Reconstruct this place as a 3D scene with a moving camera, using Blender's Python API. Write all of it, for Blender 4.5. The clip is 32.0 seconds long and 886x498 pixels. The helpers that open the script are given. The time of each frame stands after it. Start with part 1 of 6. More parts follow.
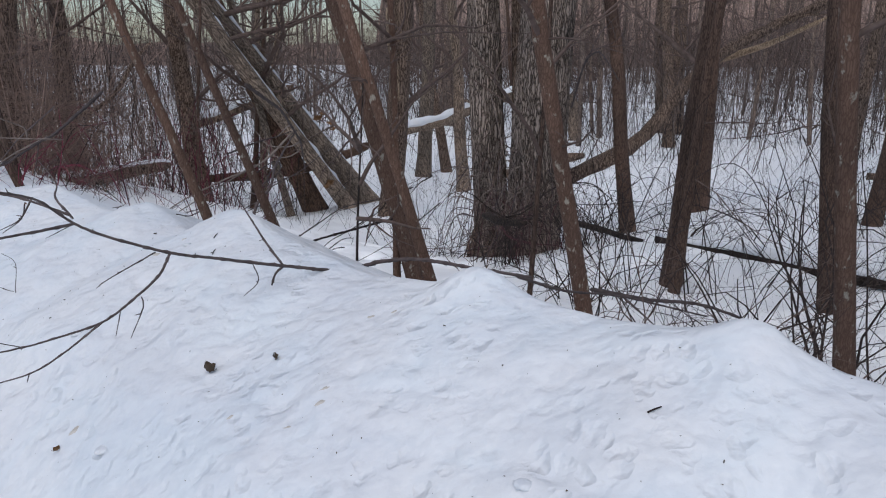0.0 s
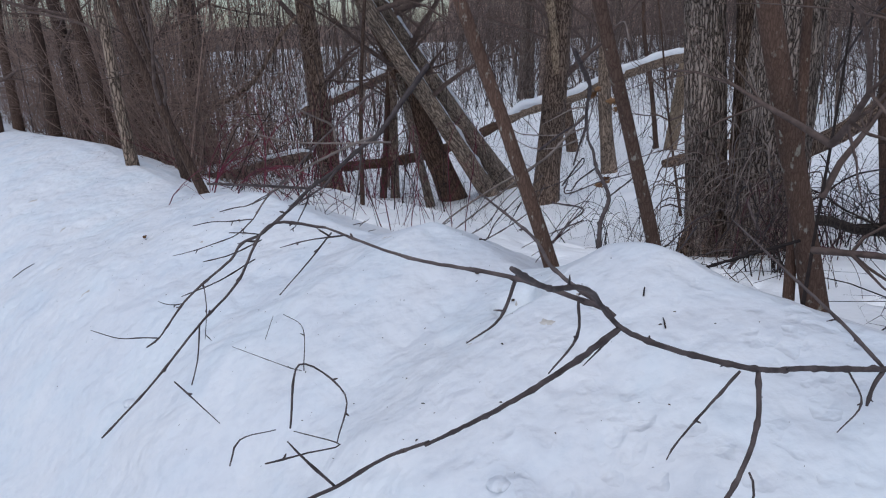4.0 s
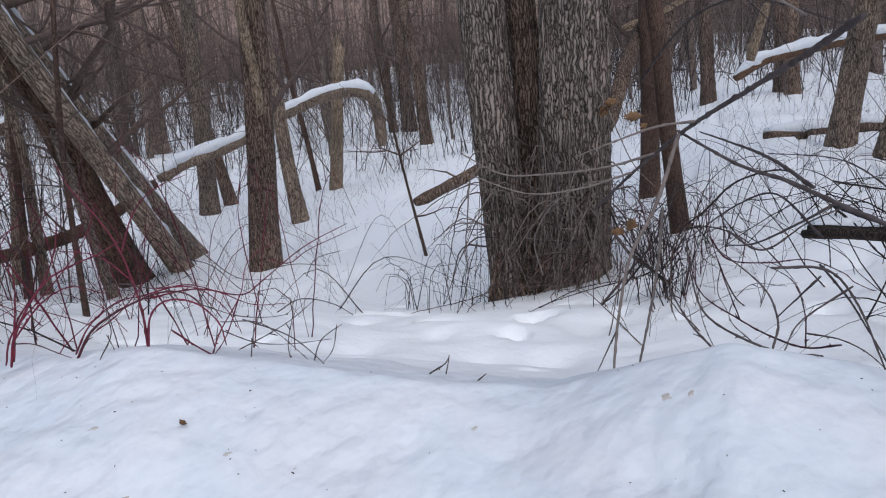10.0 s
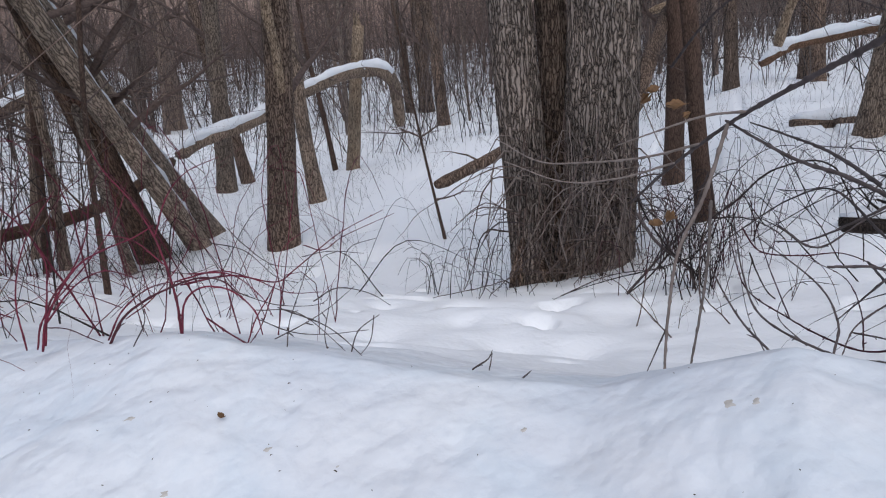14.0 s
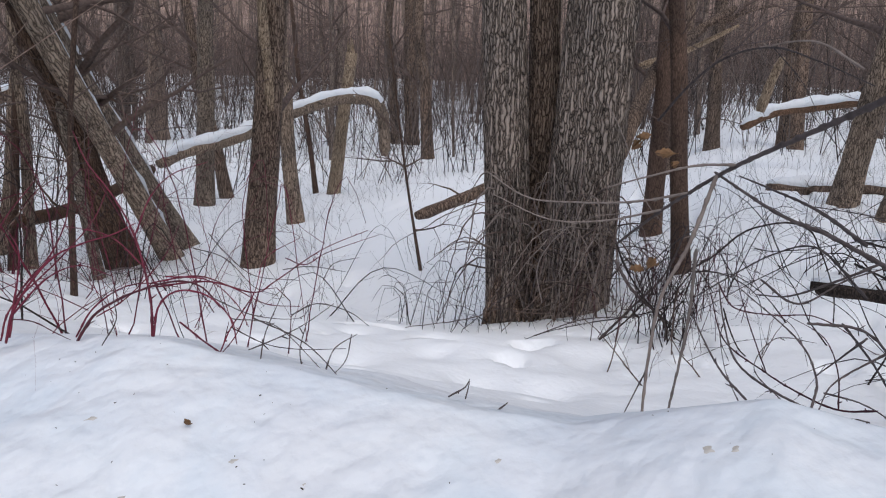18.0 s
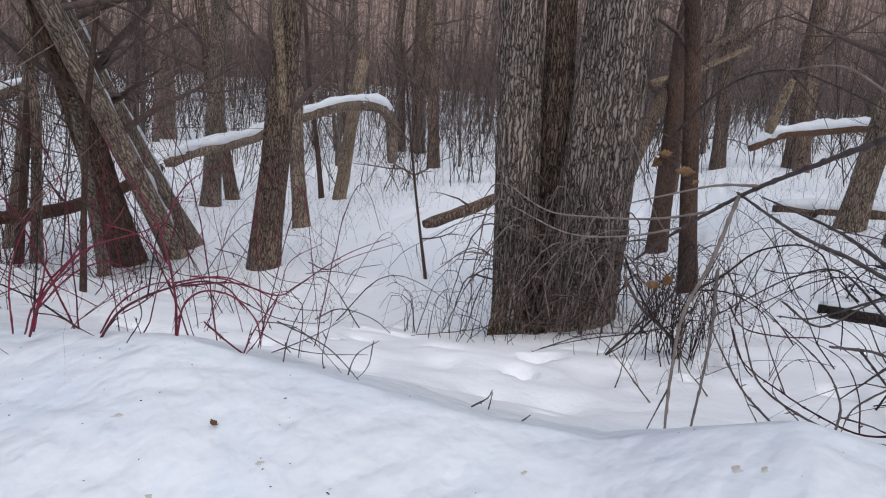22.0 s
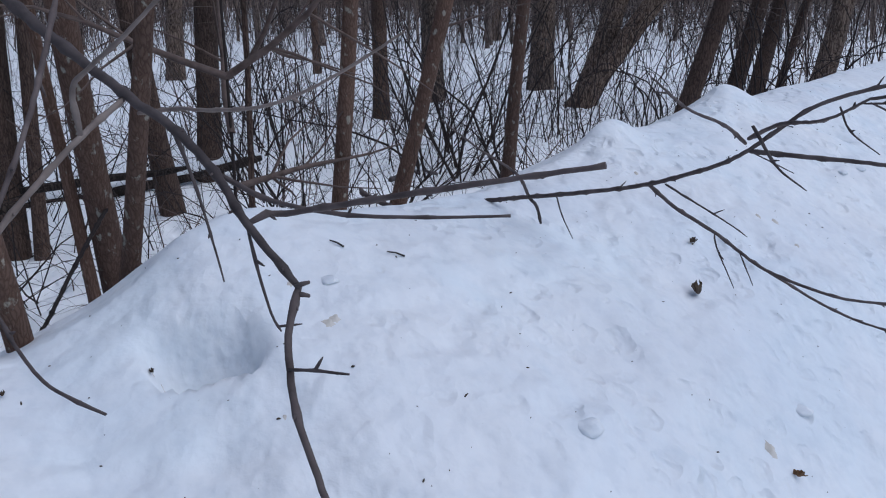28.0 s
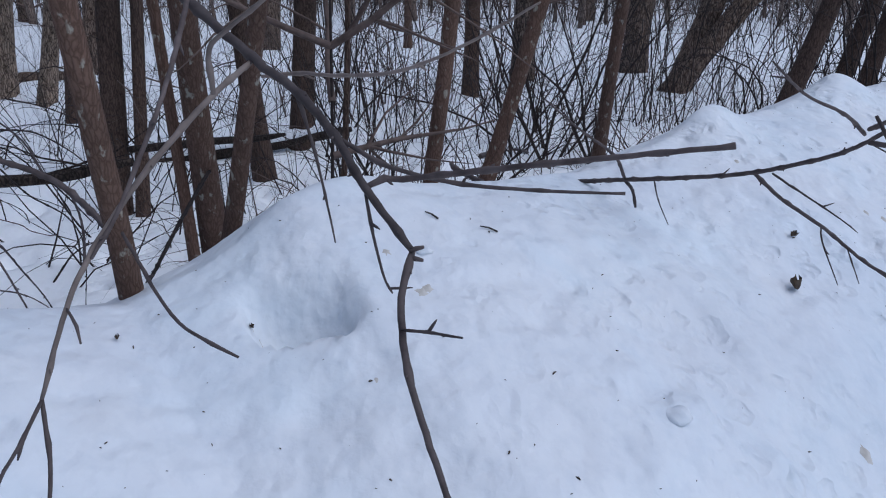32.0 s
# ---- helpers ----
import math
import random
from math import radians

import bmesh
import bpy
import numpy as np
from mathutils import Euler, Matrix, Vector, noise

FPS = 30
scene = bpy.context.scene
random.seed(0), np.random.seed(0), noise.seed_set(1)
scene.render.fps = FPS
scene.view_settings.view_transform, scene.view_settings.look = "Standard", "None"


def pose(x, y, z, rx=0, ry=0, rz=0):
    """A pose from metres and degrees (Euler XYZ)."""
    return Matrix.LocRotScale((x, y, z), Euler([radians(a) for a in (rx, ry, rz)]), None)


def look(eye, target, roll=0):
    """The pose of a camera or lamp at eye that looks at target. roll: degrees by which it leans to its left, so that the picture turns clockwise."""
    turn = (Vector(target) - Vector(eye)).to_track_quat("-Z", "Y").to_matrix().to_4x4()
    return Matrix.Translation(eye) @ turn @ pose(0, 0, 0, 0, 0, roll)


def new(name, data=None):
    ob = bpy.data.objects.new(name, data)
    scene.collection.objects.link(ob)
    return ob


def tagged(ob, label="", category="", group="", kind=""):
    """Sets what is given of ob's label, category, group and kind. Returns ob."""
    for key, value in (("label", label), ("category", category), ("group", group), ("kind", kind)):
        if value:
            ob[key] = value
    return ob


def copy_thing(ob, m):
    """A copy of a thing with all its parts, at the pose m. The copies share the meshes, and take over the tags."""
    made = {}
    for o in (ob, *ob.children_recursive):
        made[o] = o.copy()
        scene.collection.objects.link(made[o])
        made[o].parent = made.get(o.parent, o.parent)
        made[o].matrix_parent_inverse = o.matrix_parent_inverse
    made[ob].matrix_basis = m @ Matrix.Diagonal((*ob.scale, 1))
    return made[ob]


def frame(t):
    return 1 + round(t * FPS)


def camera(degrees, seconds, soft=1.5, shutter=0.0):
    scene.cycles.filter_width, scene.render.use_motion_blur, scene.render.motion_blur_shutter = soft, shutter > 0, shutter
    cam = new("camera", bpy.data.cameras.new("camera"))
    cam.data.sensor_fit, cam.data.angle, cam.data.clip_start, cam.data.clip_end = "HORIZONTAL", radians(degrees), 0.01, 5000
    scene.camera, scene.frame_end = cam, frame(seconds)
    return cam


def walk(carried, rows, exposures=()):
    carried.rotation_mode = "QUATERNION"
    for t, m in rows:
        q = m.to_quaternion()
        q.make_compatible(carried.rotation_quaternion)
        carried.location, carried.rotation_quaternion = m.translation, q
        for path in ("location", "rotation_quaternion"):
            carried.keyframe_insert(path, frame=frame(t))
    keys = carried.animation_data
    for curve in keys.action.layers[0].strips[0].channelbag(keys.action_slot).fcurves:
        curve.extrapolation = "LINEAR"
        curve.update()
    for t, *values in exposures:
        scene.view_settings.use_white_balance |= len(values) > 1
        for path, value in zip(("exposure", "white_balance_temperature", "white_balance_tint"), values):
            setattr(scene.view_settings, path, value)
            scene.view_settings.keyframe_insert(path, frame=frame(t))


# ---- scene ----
cam = camera(60.81, 32.0, 1.1)
PATH = [
    (0, (1.246, -1.385, 1.74), (1.52, 0.532, 1.244), 0.7),
    (0.5, (1.119, -1.222, 1.717), (1.23, 0.702, 1.183), 0.6),
    (1, (1.02, -1.064, 1.719), (1.042, 0.862, 1.178), 0.8),
    (1.5, (0.88, -0.911, 1.687), (1.055, 0.997, 1.114), -0.0),
    (2, (0.734, -0.767, 1.687), (1.086, 1.113, 1.103), -0.5),
    (2.5, (0.642, -0.585, 1.689), (0.926, 1.315, 1.134), -0.6),
    (3, (0.524, -0.412, 1.675), (0.585, 1.512, 1.129), -0.3),
    (3.5, (0.308, -0.22, 1.663), (0.388, 1.699, 1.107), -0.7),
    (5.5, (-0.18, 0.582, 1.59), (-0.124, 2.509, 1.057), -5.1),
    (6, (-0.327, 0.802, 1.538), (-0.294, 2.712, 0.948), -4.7),
    (6.5, (-0.439, 1.015, 1.562), (-0.428, 2.91, 0.922), -4.4),
    (7, (-0.635, 1.161, 1.56), (-0.444, 3.052, 0.936), -4.6),
    (7.5, (-0.792, 1.314, 1.546), (-0.345, 3.164, 0.931), -4.6),
    (8, (-0.84, 1.523, 1.568), (-0.333, 3.369, 0.989), -5.6),
    (8.5, (-0.833, 1.633, 1.565), (-0.304, 3.484, 1.024), -5.7),
    (9, (-0.829, 1.692, 1.558), (-0.133, 3.49, 1.027), -5.1),
    (9.5, (-0.947, 1.823, 1.564), (-0.037, 3.532, 1.066), -5.4),
    (10, (-1.012, 1.916, 1.557), (0.076, 3.52, 1.065), -4.2),
    (10.5, (-0.969, 1.947, 1.571), (0.152, 3.54, 1.118), -2.3),
    (11, (-0.964, 1.976, 1.574), (0.103, 3.617, 1.164), -2.0),
    (11.5, (-1.01, 2.007, 1.569), (0.062, 3.63, 1.103), -2.5),
    (12, (-1.038, 2.016, 1.566), (0.065, 3.598, 1.037), -2.7),
    (12.5, (-1.045, 2.019, 1.563), (0.072, 3.583, 1.011), -2.4),
    (13, (-1.046, 2.014, 1.57), (0.063, 3.587, 1.028), -2.5),
    (13.5, (-1.039, 2.013, 1.571), (0.05, 3.603, 1.037), -3.0),
    (14, (-1.038, 2.015, 1.57), (0.014, 3.628, 1.032), -3.3),
    (14.5, (-1.039, 2.014, 1.568), (-0.007, 3.637, 1.02), -3.5),
    (16.5, (-1.142, 1.987, 1.633), (-0.040, 3.562, 1.080), 1.1),
    (17, (-1.045, 2.041, 1.549), (0.106, 3.612, 1.093), 1.7),
    (17.5, (-1.060, 2.049, 1.545), (0.084, 3.633, 1.117), 2.0),
    (18, (-1.060, 2.042, 1.541), (0.065, 3.634, 1.091), 2.2),
    (18.5, (-1.065, 2.042, 1.542), (0.033, 3.649, 1.082), 2.8),
    (19, (-1.064, 2.044, 1.535), (0.026, 3.654, 1.066), 2.4),
    (19.5, (-1.070, 2.052, 1.536), (0.010, 3.671, 1.074), 2.3),
    (20, (-1.074, 2.042, 1.548), (-0.013, 3.684, 1.128), 2.8),
    (20.5, (-1.083, 2.042, 1.547), (-0.056, 3.713, 1.155), 3.2),
    (21, (-1.104, 2.050, 1.541), (-0.088, 3.724, 1.133), 3.1),
    (21.5, (-1.136, 2.074, 1.533), (-0.071, 3.711, 1.101), 3.2),
    (22, (-1.118, 2.073, 1.540), (0.008, 3.670, 1.114), 4.3),
    (22.5, (-1.068, 2.032, 1.546), (0.082, 3.607, 1.098), 3.9),
    (23, (-1.029, 2.013, 1.540), (0.154, 3.543, 1.031), 2.3),
    (23.5, (-1.008, 1.990, 1.537), (0.227, 3.461, 0.980), 1.6),
    (24, (-0.976, 1.985, 1.525), (0.337, 3.371, 0.926), 1.7),
    (24.5, (-0.951, 1.977, 1.508), (0.510, 3.181, 0.862), 2.3),
    (25, (-0.889, 1.984, 1.481), (0.799, 2.821, 0.810), 1.5),
    (25.5, (-0.901, 1.969, 1.487), (0.943, 2.373, 0.826), 1.6),
    (26, (-0.916, 1.961, 1.489), (0.977, 2.076, 0.856), 1.6),
    (26.5, (-0.898, 1.890, 1.494), (0.998, 1.829, 0.860), 1.6),
    (28.5, (-0.860, 1.759, 1.499), (1.023, 1.488, 0.882), -1.1),
    (29, (-0.856, 1.770, 1.496), (1.024, 1.532, 0.856), -0.6),
    (29.5, (-0.859, 1.767, 1.496), (1.024, 1.558, 0.856), -0.9),
    (30, (-0.869, 1.771, 1.500), (1.021, 1.575, 0.876), -0.8),
    (30.5, (-0.872, 1.774, 1.500), (1.023, 1.594, 0.885), -0.6),
    (31, (-0.875, 1.777, 1.498), (1.017, 1.599, 0.875), -0.3),
    (31.5, (-0.872, 1.783, 1.492), (1.011, 1.615, 0.839), 0.4),
    (32, (-0.874, 1.800, 1.494), (1.010, 1.746, 0.825), 0.6),
]
walk(cam, [(t, look(eye, target, roll)) for t, eye, target, roll in PATH], [(0, 0.08, 6450, 10), (1.5, 0.0, 6150, 10), (3.5, 0.02, 6150, 10), (6, -0.05, 5750, 10), (7, -0.15, 5700, 10), (9, 0.05, 6000, 10), (10.5, 0.30, 6500, 10), (11.5, 0.35, 6650, 10), (13, 0.20, 6450, 10), (16.5, 0.27, 6500, 10), (19, 0.31, 6700, 10), (22, 0.26, 6600, 10), (23.5, 0.20, 6400, 10), (25, 0.05, 6050, 10), (26.5, 0.02, 5950, 10), (29, -0.07, 5750, 10), (31, -0.05, 5720, 10), (32, -0.08, 5700, 10)])

# ---- light: a closed winter sky ----
world = bpy.data.worlds.new("world")
scene.world = world
world.use_nodes = True
wn, wl = world.node_tree.nodes, world.node_tree.links
sky = wn.new("ShaderNodeTexSky")
sky.sky_type, sky.sun_disc = "NISHITA", False
sky.sun_elevation, sky.sun_rotation = radians(62), radians(200)
sky.air_density, sky.dust_density, sky.ozone_density = 1.0, 1.2, 1.0
wn["Background"].inputs["Strength"].default_value = 0.1
wl.new(sky.outputs["Color"], wn["Background"].inputs["Color"])
sun = new("sun", bpy.data.lights.new("sun", "SUN"))
sun.data.energy, sun.data.angle, sun.data.color = 1.5, radians(85), (1.0, 0.98, 0.96)
sun.matrix_world = look((0, 0, 30), (0 + math.sin(radians(200)) * -10, -math.cos(radians(200)) * 10, 30 - 19))

# ---- lie of the land: s runs along the snow bank, n from the road into the wood ----
CREST_S = [-12.0, -4.0, -2.4, -1.4, -1.24, -1.0, -0.77, -0.48, -0.3, -0.16, 0.2, 0.7, 1.0, 1.25, 1.42, 1.6, 1.85, 2.07, 2.45, 2.9, 3.5, 4.0, 4.5, 5.25, 6.5, 10.0, 20.0]
CREST_Z = [1.1, 1.15, 1.1, 1.085, 1.105, 1.08, 1.05, 1.05, 1.045, 1.02, 0.965, 1.0, 1.03, 1.01, 0.93, 0.88, 0.935, 0.965, 0.832, 0.843, 0.878, 0.81, 0.72, 0.79, 0.88, 0.72, 0.8]
BANK_N = [-60.0, 0.2, 0.45, 0.7, 1.0, 1.25, 1.5, 1.72, 1.85, 2.0, 2.3, 2.8, 3.5, 4.6]
BANK_F = [0.0, 0.0, 0.16, 0.47, 0.71, 0.82, 0.92, 0.985, 1.0, 0.94, 0.78, 0.5, 0.2, 0.0]

CLODS = [(0.82, 1.04, 0.035, 0.03), (0.72, 0.93, 0.03, 0.025), (-0.40, 1.84, 0.09, 0.043), (-0.30, 1.82, 0.09, 0.043), (-1.20, 1.82, 0.11, 0.06), (-1.0, 1.75, 0.1, 0.02), (-1.62, 1.8, 0.1, -0.02), (-0.75, 1.6, 0.08, 0.02), (2.2, 1.52, 0.04, -0.02), (2.14, 1.5, 0.03, -0.02), (-1.45, 1.45, 0.07, -0.07), (0.6, 1.2, 0.05, -0.02), (0.3, 1.35, 0.05, -0.02), (-0.2, 1.2, 0.06, -0.025)]
DENTS = [(4.21, 4.71, 0.16, -0.07), (4.0, 5.1, 0.17, -0.07), (3.64, 4.75, 0.15, -0.07), (3.8, 3.66, 0.13, -0.06), (3.35, 3.39, 0.12, -0.05), (3.16, 4.7, 0.16, -0.07), (2.79, 3.64, 0.15, -0.06), (3.12, 3.65, 0.13, -0.06), (3.5, 4.1, 0.14, -0.05), (2.7, 4.4, 0.15, -0.06)]


def step(a, b, v):
    v = min(1.0, max(0.0, (v - a) / (b - a)))
    return v * v * (3 - 2 * v)


def ground_z(x, y):
    """Height of the snow without its small lumps."""
    s, n = -0.6 * x + 0.8 * y, 0.8 * x + 0.6 * y
    f = float(np.interp(n, BANK_N, BANK_F))
    floor = -0.1 * step(3.5, 6, n) - 0.55 * step(4.2, 6.8, n) * step(2.0, 5.0, s) + 0.3 * step(2.8, 1.0, s) * step(3.5, 6, n) - 0.3 * step(6.5, 10, s) * step(4, 7, n)
    floor += 0.012 * max(0.0, n - 16)
    z = f * float(np.interp(s, CREST_S, CREST_Z)) + floor * step(2.0, 4.0, n)
    # a hollow dug into the bank under a lump, and a few clods and dents on its face
    z += 0.05 * math.exp(-(((s - 1.12) / 0.16) ** 2 + ((n - 1.86) / 0.14) ** 2))
    z -= 0.115 * math.exp(-(((y - 2.035 - 0.4 * (x - 0.455)) / 0.09) ** 6 + ((x - 0.455) / 0.055) ** 6))
    for a, b, r, h in CLODS + DENTS:
        z += h * math.exp(-((s - a) ** 2 + (n - b) ** 2) / (r * r))
    z -= 0.09 * math.exp(-((x - 3.1) ** 2 + (y - 6.3) ** 2) / 0.9)
    return z

# ---- materials ----
def material(name, rough=0.9):
    m = bpy.data.materials.new(name)
    m.use_nodes = True
    n, l = m.node_tree.nodes, m.node_tree.links
    b = n["Principled BSDF"]
    b.inputs["Roughness"].default_value = rough
    b.inputs["Specular IOR Level"].default_value = 0.25
    return m, n, l, b


def noise_node(n, l, scale, detail=4.0, vector=None, rough=0.55, distortion=0.0):
    t = n.new("ShaderNodeTexNoise")
    t.inputs["Scale"].default_value, t.inputs["Detail"].default_value = scale, detail
    t.inputs["Roughness"].default_value, t.inputs["Distortion"].default_value = rough, distortion
    if vector is not None:
        l.new(vector, t.inputs["Vector"])
    return t.outputs["Fac"]


def ramp_node(n, l, fac, stops):
    r = n.new("ShaderNodeValToRGB")
    r.color_ramp.elements.remove(r.color_ramp.elements[1])
    for k, (at, c) in enumerate(stops):
        e = r.color_ramp.elements[0] if k == 0 else r.color_ramp.elements.new(at)
        e.position, e.color = at, (*c, 1)
    l.new(fac, r.inputs["Fac"])
    return r.outputs["Color"]


def mapped(n, l, scale, along=None):
    """Object coordinates; along: the way a leaning stem grows, which then counts as up."""
    c, m = n.new("ShaderNodeTexCoord"), n.new("ShaderNodeMapping")
    m.inputs["Scale"].default_value = scale
    if along:
        m.vector_type = "TEXTURE"
        m.inputs["Scale"].default_value = [1 / v for v in scale]
        m.inputs["Rotation"].default_value = Vector((0, 0, 1)).rotation_difference(Vector(along)).to_euler()
    l.new(c.outputs["Object"], m.inputs["Vector"])
    return m.outputs["Vector"]


def mix_node(n, l, fac, a, b, mode="MIX"):
    m = n.new("ShaderNodeMix")
    m.data_type, m.blend_type = "RGBA", mode
    for socket, v in ((m.inputs[0], fac), (m.inputs[6], a), (m.inputs[7], b)):
        if isinstance(v, (int, float)):
            socket.default_value = v
        elif isinstance(v, tuple):
            socket.default_value = (*v, 1)
        else:
            l.new(v, socket)
    return m.outputs[2]


def bump_node(n, l, b, height, strength, distance, normal=None):
    u = n.new("ShaderNodeBump")
    u.inputs["Strength"].default_value, u.inputs["Distance"].default_value = strength, distance
    l.new(height, u.inputs["Height"])
    if normal is not None:
        l.new(normal, u.inputs["Normal"])
    l.new(u.outputs["Normal"], b.inputs["Normal"])
    return u.outputs["Normal"]


def snow_material(name, dirty=True):
    m, n, l, b = material(name, 0.62)
    b.inputs["Specular IOR Level"].default_value = 0.3
    v = mapped(n, l, (1, 1, 1))
    white = ramp_node(n, l, noise_node(n, l, 2.2, 5, v), [(0.3, (0.70, 0.72, 0.755)), (0.7, (0.79, 0.80, 0.81))])
    tint = ramp_node(n, l, noise_node(n, l, 2.6, 4, v, 0.6, 0.4), [(0.36, (0.955, 0.985, 1.0)), (0.5, (1, 1, 1)), (0.64, (1.0, 0.985, 0.975))])
    white = mix_node(n, l, 1.0, white, tint, "MULTIPLY")
    # fine grey-blue mottling, spread at random
    mottle = ramp_node(n, l, noise_node(n, l, 24.0, 3, v, 0.6), [(0.36, (0.87, 0.885, 0.905)), (0.52, (1, 1, 1))])
    white = mix_node(n, l, 0.4, white, mottle, "MULTIPLY")
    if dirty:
        # missing light put into the colour: the wood's snow paler than the ploughed bank's
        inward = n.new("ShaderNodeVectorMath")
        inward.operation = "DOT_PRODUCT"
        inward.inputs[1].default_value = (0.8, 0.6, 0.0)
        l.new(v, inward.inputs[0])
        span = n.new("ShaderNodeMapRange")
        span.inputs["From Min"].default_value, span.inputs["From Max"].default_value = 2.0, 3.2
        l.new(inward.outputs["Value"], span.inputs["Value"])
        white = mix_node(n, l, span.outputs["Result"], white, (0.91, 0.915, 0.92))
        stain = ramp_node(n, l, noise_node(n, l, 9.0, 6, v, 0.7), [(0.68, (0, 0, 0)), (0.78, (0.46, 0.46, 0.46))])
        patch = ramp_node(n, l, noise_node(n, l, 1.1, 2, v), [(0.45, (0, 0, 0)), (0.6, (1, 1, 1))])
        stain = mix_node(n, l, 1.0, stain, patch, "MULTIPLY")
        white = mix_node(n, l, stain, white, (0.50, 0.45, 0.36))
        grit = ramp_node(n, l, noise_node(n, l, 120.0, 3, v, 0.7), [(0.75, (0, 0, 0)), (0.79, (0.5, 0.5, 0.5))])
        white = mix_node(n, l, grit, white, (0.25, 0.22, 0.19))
    l.new(white, b.inputs["Base Color"])
    first = bump_node(n, l, b, noise_node(n, l, 13.0, 2.0, v, 0.4), 0.42, 0.03)
    if dirty:
        # the wood's snow lies smoother than the ploughed bank
        ease = n.new("ShaderNodeMapRange")
        ease.inputs["From Min"].default_value, ease.inputs["From Max"].default_value = 1.6, 3.0
        ease.inputs["To Min"].default_value, ease.inputs["To Max"].default_value = 0.6, 0.1
        l.new(inward.outputs["Value"], ease.inputs["Value"])
        l.new(ease.outputs["Result"], first.node.inputs["Strength"])
    pits = ramp_node(n, l, noise_node(n, l, 19.0, 1.0, v, 0.4), [(0.26, (0, 0, 0)), (0.42, (0.7, 0.7, 0.7)), (0.56, (1, 1, 1))])
    second = bump_node(n, l, b, pits, 0.18, 0.012, first)
    third = bump_node(n, l, b, noise_node(n, l, 38.0, 3, v, 0.5), 0.32, 0.008, second)
    # soft dimples left by lumps fallen from the trees
    cells = n.new("ShaderNodeTexVoronoi")
    cells.inputs["Scale"].default_value = 17.0
    jitter = n.new("ShaderNodeMix")
    jitter.data_type = "VECTOR"
    jitter.inputs[0].default_value = 0.09
    wander = n.new("ShaderNodeTexNoise")
    wander.inputs["Scale"].default_value, wander.inputs["Detail"].default_value = 11.0, 3.0
    l.new(v, wander.inputs["Vector"])
    l.new(v, jitter.inputs[4])
    l.new(wander.outputs["Color"], jitter.inputs[5])
    l.new(jitter.outputs[1], cells.inputs["Vector"])
    dimple = ramp_node(n, l, cells.outputs["Distance"], [(0.0, (0, 0, 0)), (0.2, (0.4, 0.4, 0.4)), (0.46, (1, 1, 1))])
    where = ramp_node(n, l, noise_node(n, l, 3.4, 3, v), [(0.36, (0, 0, 0)), (0.56, (1, 1, 1))])
    # they lie thickest on the higher end of the bank
    along = n.new("ShaderNodeVectorMath")
    along.operation = "DOT_PRODUCT"
    along.inputs[1].default_value = (-0.6, 0.8, 0.0)
    l.new(v, along.inputs[0])
    fade = n.new("ShaderNodeMapRange")
    fade.inputs["From Min"].default_value, fade.inputs["From Max"].default_value = 0.6, 1.5
    fade.inputs["To Min"].default_value, fade.inputs["To Max"].default_value = 0.62, 0.1
    l.new(along.outputs["Value"], fade.inputs["Value"])
    last = bump_node(n, l, b, mix_node(n, l, where, (1, 1, 1), dimple), 0.5, 0.016, third)
    l.new(fade.outputs["Result"], last.node.inputs["Strength"])
    return m


